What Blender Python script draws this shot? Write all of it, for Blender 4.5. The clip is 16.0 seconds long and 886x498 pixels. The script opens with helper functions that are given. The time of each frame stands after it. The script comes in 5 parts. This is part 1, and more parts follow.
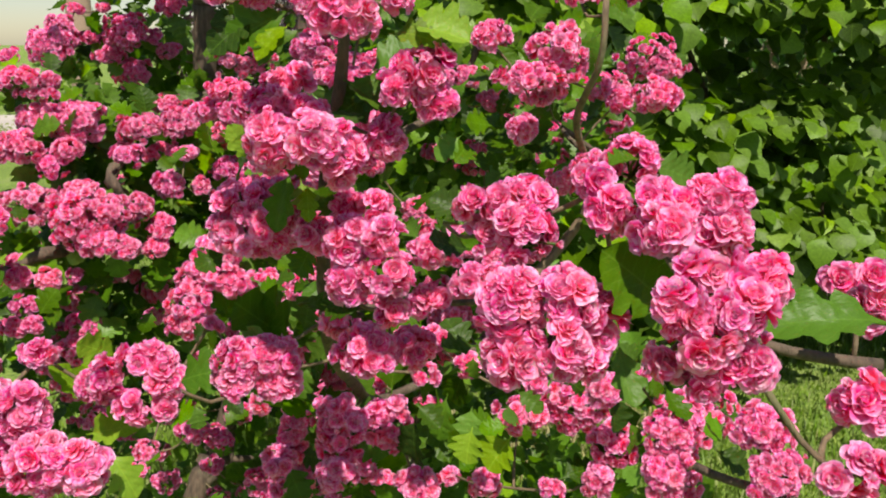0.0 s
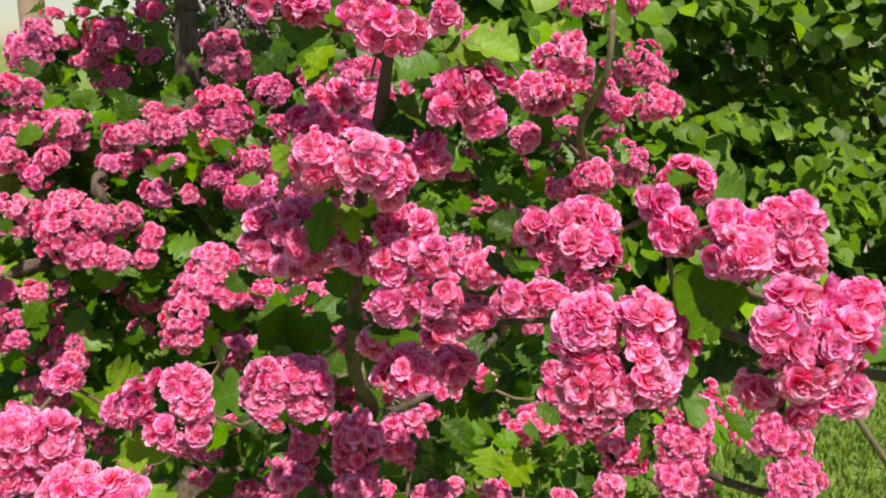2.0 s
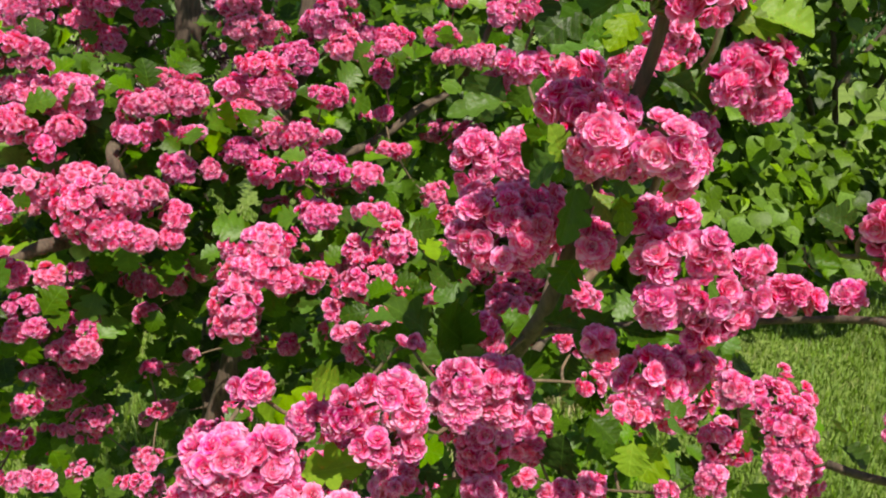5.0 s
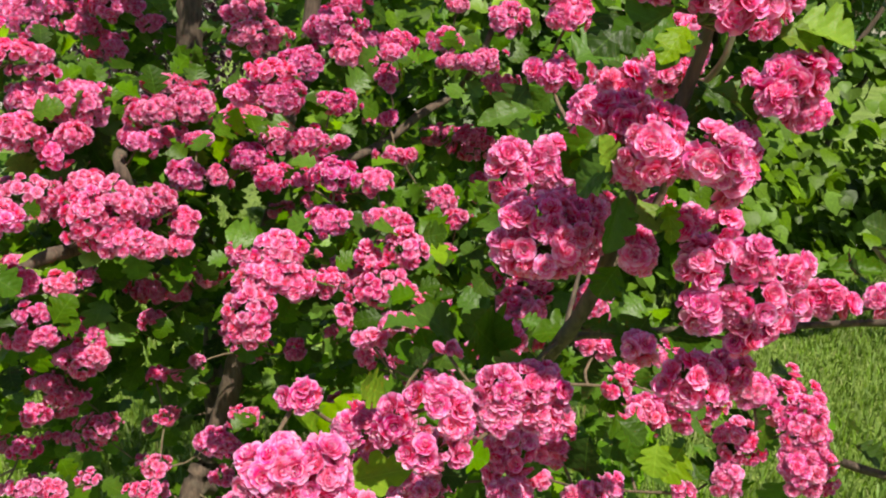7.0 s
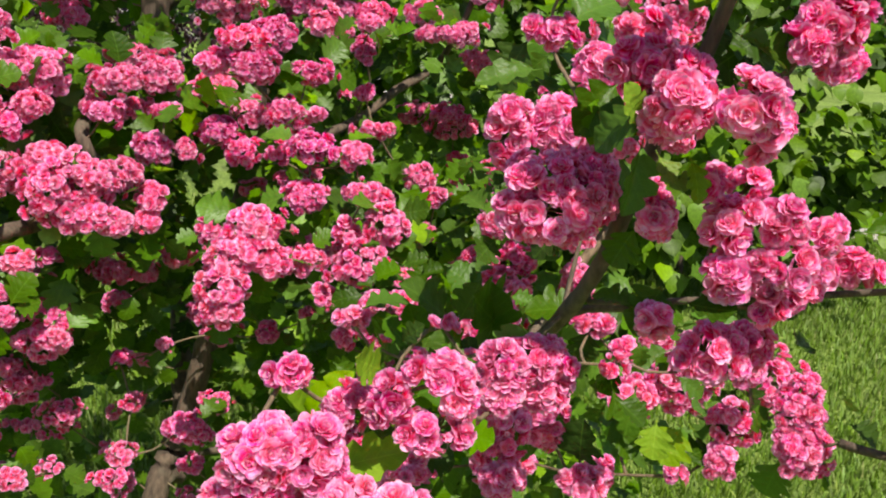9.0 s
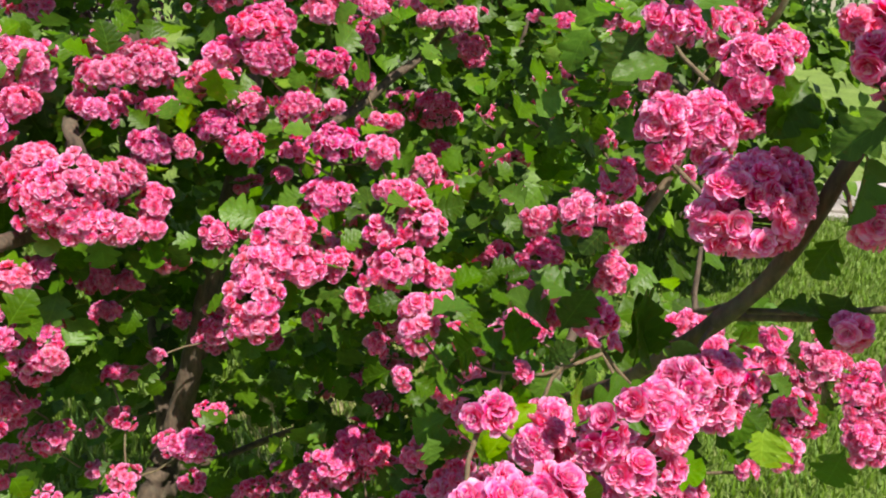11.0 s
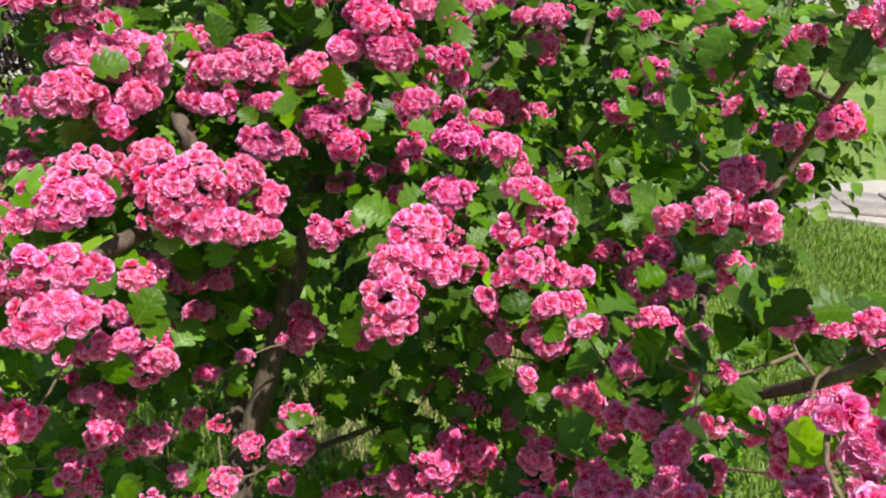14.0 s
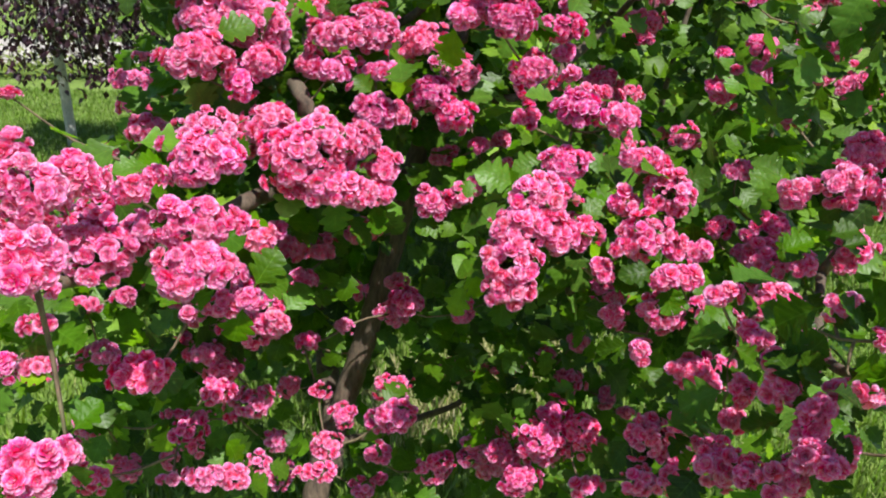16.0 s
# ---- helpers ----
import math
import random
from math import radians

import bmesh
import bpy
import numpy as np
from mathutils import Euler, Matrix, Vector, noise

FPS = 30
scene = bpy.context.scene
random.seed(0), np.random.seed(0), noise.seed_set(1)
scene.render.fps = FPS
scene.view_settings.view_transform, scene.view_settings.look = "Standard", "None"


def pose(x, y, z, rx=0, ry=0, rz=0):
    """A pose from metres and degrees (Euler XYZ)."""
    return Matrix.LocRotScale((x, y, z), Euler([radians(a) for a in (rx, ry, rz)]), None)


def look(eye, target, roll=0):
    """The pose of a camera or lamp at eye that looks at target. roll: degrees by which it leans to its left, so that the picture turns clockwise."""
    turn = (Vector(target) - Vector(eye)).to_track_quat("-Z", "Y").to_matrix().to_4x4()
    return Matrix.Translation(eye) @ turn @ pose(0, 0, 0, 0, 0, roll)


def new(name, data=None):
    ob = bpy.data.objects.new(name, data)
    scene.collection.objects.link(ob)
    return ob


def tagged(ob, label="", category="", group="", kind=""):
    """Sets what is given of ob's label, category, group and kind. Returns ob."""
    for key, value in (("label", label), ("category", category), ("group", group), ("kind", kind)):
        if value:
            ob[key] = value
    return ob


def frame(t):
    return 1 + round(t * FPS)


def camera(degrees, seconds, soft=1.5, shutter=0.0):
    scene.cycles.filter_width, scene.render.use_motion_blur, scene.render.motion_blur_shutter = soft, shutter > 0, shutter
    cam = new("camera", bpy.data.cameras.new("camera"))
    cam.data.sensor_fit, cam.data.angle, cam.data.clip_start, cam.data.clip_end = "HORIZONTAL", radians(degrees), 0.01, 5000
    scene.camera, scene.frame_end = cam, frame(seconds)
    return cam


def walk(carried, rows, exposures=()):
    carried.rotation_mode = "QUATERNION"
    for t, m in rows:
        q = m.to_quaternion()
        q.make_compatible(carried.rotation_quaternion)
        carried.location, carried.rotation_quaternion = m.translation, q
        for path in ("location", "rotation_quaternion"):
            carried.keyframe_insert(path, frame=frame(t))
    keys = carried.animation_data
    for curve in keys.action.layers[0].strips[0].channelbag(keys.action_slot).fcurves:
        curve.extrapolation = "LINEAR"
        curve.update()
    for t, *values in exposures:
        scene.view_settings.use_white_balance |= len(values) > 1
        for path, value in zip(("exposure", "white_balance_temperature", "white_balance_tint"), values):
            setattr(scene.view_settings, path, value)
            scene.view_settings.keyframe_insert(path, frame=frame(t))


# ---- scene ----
cam = camera(57.8, 16.0, soft=2.05)
PATH = [
    (0, (0.0114, 0.0176, 1.4744), (0.0066, 0.9869, 1.2286), 0.21),
    (0.5, (0.0139, 0.0052, 1.4787), (0.0095, 0.9757, 1.2375), 0.39),
    (1, (0.0074, -0.0038, 1.4796), (0.0000, 0.9658, 1.2349), 0.24),
    (1.5, (-0.0195, 0.0024, 1.4819), (-0.0013, 0.9743, 1.2474), 0.32),
    (2, (-0.0328, 0.0259, 1.4831), (0.0087, 0.9944, 1.2377), 0.30),
    (2.5, (-0.0497, 0.0427, 1.4785), (0.0000, 1.0104, 1.2314), 0.41),
    (3, (-0.0789, 0.0565, 1.4730), (-0.0189, 1.0223, 1.2207), 0.66),
    (3.5, (-0.1146, 0.0682, 1.4738), (-0.0323, 1.0309, 1.2159), 1.34),
    (4, (-0.1528, 0.0776, 1.4687), (-0.0446, 1.0366, 1.2069), 1.86),
    (4.2, (-0.1613, 0.0818, 1.4701), (-0.0454, 1.0390, 1.2048), 1.96),
    (6.3, (-0.2386, 0.0890, 1.4850), (-0.0700, 1.0345, 1.2065), 2.15),
    (6.5, (-0.2338, 0.0860, 1.4855), (-0.0698, 1.0327, 1.2082), 1.95),
    (7, (-0.2300, 0.0876, 1.4817), (-0.0665, 1.0357, 1.2088), 1.95),
    (7.5, (-0.2317, 0.1005, 1.4895), (-0.0686, 1.0463, 1.2087), 2.01),
    (8, (-0.2235, 0.1055, 1.4669), (-0.0591, 1.0553, 1.2006), 2.01),
    (8.2, (-0.2217, 0.1051, 1.4661), (-0.0543, 1.0537, 1.1974), 2.19),
    (10.3, (-0.3058, 0.1726, 1.4478), (-0.0327, 1.0852, 1.1434), 2.69),
    (10.5, (-0.3148, 0.1787, 1.4530), (-0.0372, 1.0906, 1.1506), 2.56),
    (11, (-0.3521, 0.1953, 1.4591), (-0.0504, 1.0994, 1.1564), 2.61),
    (11.5, (-0.3862, 0.2198, 1.4524), (-0.0636, 1.1159, 1.1475), 2.71),
    (12, (-0.4094, 0.2436, 1.4478), (-0.0745, 1.1338, 1.1390), 2.86),
    (12.5, (-0.4296, 0.2459, 1.4450), (-0.0950, 1.1375, 1.1398), 2.83),
    (13, (-0.4619, 0.2455, 1.4464), (-0.1244, 1.1374, 1.1454), 2.95),
    (13.5, (-0.4747, 0.2479, 1.4419), (-0.1394, 1.1427, 1.1471), 2.87),
    (14, (-0.4906, 0.2520, 1.4471), (-0.1673, 1.1490, 1.1457), 3.04),
    (14.5, (-0.5125, 0.2509, 1.4413), (-0.2129, 1.1561, 1.1399), 3.02),
    (15, (-0.5267, 0.2528, 1.4338), (-0.2451, 1.1628, 1.1294), 3.07),
    (15.5, (-0.5307, 0.2560, 1.4255), (-0.2677, 1.1692, 1.1141), 3.24),
    (16, (-0.5503, 0.2638, 1.4185), (-0.2918, 1.1778, 1.1059), 3.35),
]
EXPOSURES = [(0.0, 0.37, 7000, 10.5), (3.5, 0.38, 7000, 10.5), (7.0, 0.42, 6950, 10), (11.0, 0.56, 6850, 9), (12.5, 0.59, 6700, 9), (16.0, 0.57, 6250, 8.5)]
walk(cam, [(t, look(eye, target, roll)) for t, eye, target, roll in PATH], EXPOSURES)

# ---- light ----
SUN_DIR = Vector((0.12, -0.50, 0.85)).normalized()
sun = new("sun", bpy.data.lights.new("sun", "SUN"))
sun.data.energy, sun.data.angle, sun.data.color = 5.0, radians(0.55), (1.0, 0.96, 0.90)
sun.matrix_world = look(SUN_DIR * 20, (0, 0, 0))
world = bpy.data.worlds.new("daylight")
scene.world = world
world.use_nodes = True
sky = world.node_tree.nodes.new("ShaderNodeTexSky")
sky.sky_type, sky.sun_disc = "NISHITA", False
sky.sun_elevation = math.asin(SUN_DIR.z)
sky.sun_rotation = math.atan2(SUN_DIR.x, SUN_DIR.y)
sky.air_density, sky.dust_density = 1.0, 0.5
world.node_tree.links.new(sky.outputs[0], world.node_tree.nodes["Background"].inputs[0])
world.node_tree.nodes["Background"].inputs[1].default_value = 0.082

rng = random.Random(11)


# ---- materials ----
def material(name):
    m = bpy.data.materials.new(name)
    m.use_nodes = True
    nt = m.node_tree
    nt.nodes.clear()
    return m, nt, nt.nodes, nt.links


def node(nt, kind, **values):
    n = nt.nodes.new(kind)
    for k, v in values.items():
        n.inputs[k.replace("_", " ")].default_value = v
    return n


def ramp(nt, stops, source):
    r = nt.nodes.new("ShaderNodeValToRGB")
    el = r.color_ramp.elements
    while len(el) < len(stops):
        el.new(0.5)
    for e, (p, c) in zip(el, stops):
        e.position, e.color = p, (*c, 1)
    nt.links.new(source, r.inputs[0])
    return r.outputs[0]


def mixed(nt, mode, fac, a, b):
    m = nt.nodes.new("ShaderNodeMix")
    m.data_type, m.blend_type = "RGBA", mode
    for sock, v in ((m.inputs[0], fac), (m.inputs[6], a), (m.inputs[7], b)):
        if isinstance(v, (int, float)):
            sock.default_value = v
        elif isinstance(v, tuple):
            sock.default_value = (*v, 1)
        else:
            nt.links.new(v, sock)
    return m.outputs[2]


def tinted(nt, colour, seed, hue=0.03, value=0.3, sat=0.2):
    """Varies a colour by a random socket."""
    h = nt.nodes.new("ShaderNodeHueSaturation")
    nt.links.new(colour, h.inputs["Color"])
    for k, (sock, base, span) in enumerate((("Hue", 0.5, hue), ("Value", 1.0, value), ("Saturation", 1.0, sat))):
        f = nt.nodes.new("ShaderNodeMath")
        f.operation = "FRACT"
        mu = nt.nodes.new("ShaderNodeMath")
        mu.operation = "MULTIPLY"
        mu.inputs[1].default_value = (1.0, 7.31, 13.7)[k]
        nt.links.new(seed, mu.inputs[0])
        nt.links.new(mu.outputs[0], f.inputs[0])
        mr = nt.nodes.new("ShaderNodeMapRange")
        mr.inputs[3].default_value, mr.inputs[4].default_value = base - span / 2, base + span / 2
        nt.links.new(f.outputs[0], mr.inputs[0])
        nt.links.new(mr.outputs[0], h.inputs[sock])
    return h.outputs[0]


def leafy(nt, colour, glow, rough, through_share, normal=None, deepen=1.0):
    """A thin surface: gloss and diffuse on the lit side, light coming through from behind, deepened by the pigment it crosses."""
    p = node(nt, "ShaderNodeBsdfPrincipled", Roughness=rough)
    p.inputs["Specular IOR Level"].default_value = glow
    nt.links.new(colour, p.inputs["Base Color"])
    tr = nt.nodes.new("ShaderNodeBsdfTranslucent")
    gm = node(nt, "ShaderNodeGamma", Gamma=deepen)
    nt.links.new(colour, gm.inputs[0])
    nt.links.new(gm.outputs[0], tr.inputs[0])
    if normal is not None:
        nt.links.new(normal, p.inputs["Normal"])
    mx = nt.nodes.new("ShaderNodeMixShader")
    mx.inputs[0].default_value = through_share
    nt.links.new(p.outputs[0], mx.inputs[1])
    nt.links.new(tr.outputs[0], mx.inputs[2])
    o = nt.nodes.new("ShaderNodeOutputMaterial")
    nt.links.new(mx.outputs[0], o.inputs[0])


def bumped(nt, height, strength, distance):
    b = node(nt, "ShaderNodeBump", Strength=strength, Distance=distance)
    nt.links.new(height, b.inputs["Height"])
    return b.outputs[0]


def petal_material():
    m, nt, ns, ln = material("petal")
    uv = ns.new("ShaderNodeUVMap")
    sep = ns.new("ShaderNodeSeparateXYZ")
    ln.new(uv.outputs[0], sep.inputs[0])
    tc = ns.new("ShaderNodeTexCoord")
    n1 = node(nt, "ShaderNodeTexNoise", Scale=2.2, Detail=2.0)
    ln.new(tc.outputs["Object"], n1.inputs["Vector"])
    ad = ns.new("ShaderNodeMath")
    ad.operation = "MULTIPLY_ADD"
    ad.inputs[1].default_value = 0.7
    ln.new(n1.outputs[0], ad.inputs[0])
    sh = ns.new("ShaderNodeMath")
    sh.operation = "SUBTRACT"
    sh.inputs[1].default_value = 0.35
    ln.new(sep.outputs[1], sh.inputs[0])
    ln.new(sh.outputs[0], ad.inputs[2])
    # pale rims are the petal's own; extra paleness at the tips paints sunlit highlights
    col = ramp(nt, [(0.0, (0.88, 0.020, 0.125)), (0.36, (0.92, 0.040, 0.195)), (0.62, (0.93, 0.095, 0.330)), (0.82, (0.95, 0.220, 0.550)), (1.0, (0.96, 0.52, 0.80))], ad.outputs[0])
    streak = node(nt, "ShaderNodeTexNoise", Scale=1.0, Detail=2.0)
    mp = ns.new("ShaderNodeMapping")
    mp.inputs["Scale"].default_value = (18, 2.0, 1)
    ln.new(uv.outputs[0], mp.inputs[0])
    ln.new(mp.outputs[0], streak.inputs["Vector"])
    pale = ramp(nt, [(0.60, (0, 0, 0)), (0.85, (0.35, 0.35, 0.35))], streak.outputs[0])
    col = mixed(nt, "MIX", pale, col, (0.95, 0.54, 0.73))
    heart = ns.new("ShaderNodeMath")  # the small petals of the heart are laid out from u = 2
    heart.operation = "GREATER_THAN"
    heart.inputs[1].default_value = 1.5
    ln.new(sep.outputs[0], heart.inputs[0])
    each = ns.new("ShaderNodeNewGeometry").outputs["Random Per Island"]
    whiter = mixed(nt, "MULTIPLY", 1.0, ramp(nt, [(0.40, (0, 0, 0)), (1.0, (0.95, 0.95, 0.95))], each), heart.outputs[0])
    col = mixed(nt, "MIX", whiter, col, (0.96, 0.68, 0.80))
    # petals picked at random are whitened, painting highlights into the colour
    col = mixed(nt, "MIX", ramp(nt, [(0.72, (0, 0, 0)), (1.0, (0.48, 0.48, 0.48))], each), col, (0.97, 0.60, 0.78))
    col = tinted(nt, col, each, 0.016, 0.16, 0.14)
    info = ns.new("ShaderNodeObjectInfo")
    col = tinted(nt, col, info.outputs["Random"], 0.02, 0.14, 0.18)
    leafy(nt, col, 0.6, 0.38, 0.46, bumped(nt, streak.outputs[0], 0.2, 0.0006), 1.35)
    return m


def leaf_material(name, dark, light, young, seed_kind, glow=0.38, rough=0.46, through_share=0.34):
    m, nt, ns, ln = material(name)
    uv = ns.new("ShaderNodeUVMap")
    sep = ns.new("ShaderNodeSeparateXYZ")
    ln.new(uv.outputs[0], sep.inputs[0])
    if seed_kind == "object":
        seed = ns.new("ShaderNodeObjectInfo").outputs["Random"]
    else:
        seed = ns.new("ShaderNodeNewGeometry").outputs["Random Per Island"]
    col = ramp(nt, [(0.0, dark), (0.6, light), (0.88, light), (1.0, young)], seed)
    col = tinted(nt, col, seed, 0.03, 0.35, 0.2)
    wave = node(nt, "ShaderNodeTexNoise", Scale=9.0, Detail=3.0)
    ln.new(uv.outputs[0], wave.inputs["Vector"])
    ab = ns.new("ShaderNodeMath")
    ab.operation = "ABSOLUTE"
    ln.new(sep.outputs[0], ab.inputs[0])
    rib = ramp(nt, [(0.0, (0.3, 0.3, 0.3)), (0.035, (0, 0, 0))], ab.outputs[0])
    col = mixed(nt, "MIX", rib, col, tuple(min(1, c * 1.9 + 0.02) for c in light))
    slant = ns.new("ShaderNodeMath")  # side veins run forward from the rib
    slant.operation = "MULTIPLY_ADD"
    slant.inputs[1].default_value = -0.38
    ln.new(ab.outputs[0], slant.inputs[0])
    ln.new(sep.outputs[1], slant.inputs[2])
    saw = ns.new("ShaderNodeMath")
    saw.operation = "PINGPONG"
    saw.inputs[1].default_value = 0.075
    ln.new(slant.outputs[0], saw.inputs[0])
    vein = ramp(nt, [(0.0, (0.22, 0.22, 0.22)), (0.012, (0, 0, 0))], saw.outputs[0])
    col = mixed(nt, "MIX", vein, col, tuple(min(1, c * 1.7 + 0.02) for c in light))
    tc = ns.new("ShaderNodeTexCoord")
    bl = node(nt, "ShaderNodeTexNoise", Scale=90.0, Detail=3.0)
    ln.new(tc.outputs["Object"], bl.inputs["Vector"])
    spot = ramp(nt, [(0.35, (0.75, 0.75, 0.75)), (0.65, (1.1, 1.1, 1.1))], bl.outputs[0])
    col = mixed(nt, "MULTIPLY", 0.8, col, spot)
    relief = ns.new("ShaderNodeMath")
    relief.operation = "MULTIPLY_ADD"
    relief.inputs[1].default_value = 5.0
    ln.new(saw.outputs[0], relief.inputs[0])
    ln.new(wave.outputs[0], relief.inputs[2])
    leafy(nt, col, glow, rough, through_share, bumped(nt, relief.outputs[0], 0.22, 0.002))
    return m


def bark_material(name, dark, light, moss):
    m, nt, ns, ln = material(name)
    tc = ns.new("ShaderNodeTexCoord")
    mp = ns.new("ShaderNodeMapping")
    mp.inputs["Scale"].default_value = (1, 1, 0.25)
    ln.new(tc.outputs["Object"], mp.inputs[0])
    a = node(nt, "ShaderNodeTexNoise", Scale=160.0, Detail=6.0, Roughness=0.65)
    ln.new(mp.outputs[0], a.inputs["Vector"])
    b = node(nt, "ShaderNodeTexNoise", Scale=22.0, Detail=4.0)
    ln.new(tc.outputs["Object"], b.inputs["Vector"])
    col = ramp(nt, [(0.3, dark), (0.7, light)], a.outputs[0])
    patch = ramp(nt, [(0.55, (0, 0, 0)), (0.72, (0.6, 0.6, 0.6))], b.outputs[0])
    col = mixed(nt, "MIX", patch, col, moss)
    p = node(nt, "ShaderNodeBsdfPrincipled", Roughness=0.85)
    ln.new(col, p.inputs["Base Color"])
    ln.new(bumped(nt, a.outputs[0], 0.7, 0.004), p.inputs["Normal"])
    o = ns.new("ShaderNodeOutputMaterial")
    ln.new(p.outputs[0], o.inputs[0])
    return m


def ground_material(name, stops, scale, fine, bump_depth, patch_colour=None):
    m, nt, ns, ln = material(name)
    tc = ns.new("ShaderNodeTexCoord")
    a = node(nt, "ShaderNodeTexNoise", Scale=scale, Detail=6.0, Roughness=0.6)
    b = node(nt, "ShaderNodeTexNoise", Scale=fine, Detail=5.0, Roughness=0.7)
    for n in (a, b):
        ln.new(tc.outputs["Object"], n.inputs["Vector"])
    col = ramp(nt, stops, b.outputs[0])
    tone = ramp(nt, [(0.3, (0.65, 0.65, 0.65)), (0.7, (1.25, 1.25, 1.25))], a.outputs[0])
    col = mixed(nt, "MULTIPLY", 1.0, col, tone)
    if patch_colour:
        f = ramp(nt, [(0.56, (0, 0, 0)), (0.68, (0.8, 0.8, 0.8))], a.outputs[0])
        col = mixed(nt, "MIX", f, col, patch_colour)
    p = node(nt, "ShaderNodeBsdfPrincipled", Roughness=0.9)
    ln.new(col, p.inputs["Base Color"])
    ln.new(bumped(nt, b.outputs[0], 0.8, bump_depth), p.inputs["Normal"])
    o = ns.new("ShaderNodeOutputMaterial")
    ln.new(p.outputs[0], o.inputs[0])
    return m


PETAL = petal_material()
LEAF = leaf_material("hawthorn_leaf", (0.026, 0.072, 0.006), (0.084, 0.176, 0.010), (0.15, 0.275, 0.014), "object", 0.20, 0.40)
YOUNG_LEAF = leaf_material("young_hawthorn_leaf", (0.14, 0.26, 0.018), (0.24, 0.38, 0.022), (0.34, 0.47, 0.035), "object", 0.24, 0.46, 0.42)
LEAF_MASS = leaf_material("hawthorn_leaf_mass", (0.029, 0.080, 0.006), (0.104, 0.216, 0.011), (0.29, 0.43, 0.022), "island", 0.26, 0.38, 0.36)
MAPLE_LEAF = leaf_material("maple_leaf", (0.034, 0.086, 0.006), (0.128, 0.235, 0.011), (0.33, 0.46, 0.024), "island", 0.24, 0.46, 0.38)
PLUM_LEAF = leaf_material("plum_leaf", (0.018, 0.008, 0.012), (0.05, 0.018, 0.028), (0.11, 0.035, 0.05), "island", 0.5, 0.38, 0.25)
BOX_LEAF = leaf_material("low_hedge_leaf", (0.10, 0.16, 0.02), (0.24, 0.30, 0.04), (0.36, 0.38, 0.06), "island")
FAR_LEAF = leaf_material("far_leaf", (0.03, 0.08, 0.015), (0.07, 0.16, 0.03), (0.12, 0.22, 0.04), "island")
BLADE = leaf_material("grass_blade", (0.095, 0.17, 0.016), (0.19, 0.31, 0.035), (0.44, 0.43, 0.16), "island", 0.35, 0.5, 0.35)
STRAW = leaf_material("dry_grass", (0.30, 0.27, 0.11), (0.45, 0.40, 0.19), (0.55, 0.48, 0.26), "island", 0.3, 0.6, 0.25)
BARK = bark_material("hawthorn_bark", (0.045, 0.030, 0.021), (0.155, 0.108, 0.072), (0.15, 0.13, 0.085))
TWIG = bark_material("twig_bark", (0.09, 0.06, 0.035), (0.24, 0.17, 0.10), (0.15, 0.18, 0.07))
WHITE_BARK = bark_material("limewashed_bark", (0.38, 0.36, 0.32), (0.62, 0.60, 0.55), (0.30, 0.30, 0.26))
FAR_BARK = bark_material("far_bark", (0.20, 0.13, 0.09), (0.42, 0.30, 0.22), (0.25, 0.20, 0.15))
STALK = leaf_material("flower_stalk", (0.10, 0.18, 0.03), (0.16, 0.24, 0.05), (0.25, 0.15, 0.06), "object")
LAWN = ground_material("lawn_soil", [(0.34, (0.074, 0.136, 0.015)), (0.52, (0.175, 0.270, 0.035)), (0.68, (0.32, 0.39, 0.090))], 0.9, 44.0, 0.03, (0.20, 0.24, 0.07))
GRAVEL = ground_material("pale_gravel", [(0.3, (0.32, 0.28, 0.24)), (0.7, (0.55, 0.50, 0.45))], 0.6, 30.0, 0.01)
SLAB = ground_material("worn_paving", [(0.3, (0.21, 0.18, 0.155)), (0.7, (0.36, 0.32, 0.29))], 2.0, 40.0, 0.004)


# ---- builders ----
def mesh_of(name, verts, faces, mat, uvs=None, smooth=True):
    me = bpy.data.meshes.new(name)
    me.from_pydata(verts, [], faces)
    if uvs is not None:
        layer = me.uv_layers.new(name="UVMap")
        idx = np.zeros(len(me.loops), dtype=np.int32)
        me.loops.foreach_get("vertex_index", idx)
        layer.data.foreach_set("uv", np.asarray(uvs, dtype=np.float32)[idx].ravel())
    if smooth:
        me.polygons.foreach_set("use_smooth", [True] * len(me.polygons))
    me.materials.append(mat)
    me.update()
    return me


def hung(ob, parent):
    ob.parent = parent
    return ob


def tube(points, sides=7, wobble=0.0, seed=0):
    """Verts, faces and uvs of a tapering round limb through (x, y, z, r)."""
    r0 = random.Random(seed)
    pts = [Vector(p[:3]) for p in points]
    verts, faces, uvs = [], [], []
    up = Vector((0.31, 0.52, 0.8)).normalized()
    for i, p in enumerate(pts):
        d = (pts[min(i + 1, len(pts) - 1)] - pts[max(i - 1, 0)]).normalized()
        a = d.cross(up)
        if a.length < 0.1:
            a = d.cross(Vector((1, 0, 0)))
        a.normalize()
        b = d.cross(a)
        for k in range(sides):
            t = 2 * math.pi * k / sides
            r = points[i][3] * (1 + wobble * r0.uniform(-1, 1))
            verts.append(tuple(p + (a * math.cos(t) + b * math.sin(t)) * r))
            uvs.append((k / sides, i / max(1, len(pts) - 1)))
    for i in range(len(pts) - 1):
        for k in range(sides):
            k2 = (k + 1) % sides
            faces.append((i * sides + k, i * sides + k2, (i + 1) * sides + k2, (i + 1) * sides + k))
    faces.append(tuple(range(sides))[::-1])
    faces.append(tuple((len(pts) - 1) * sides + k for k in range(sides)))
    return verts, faces, uvs


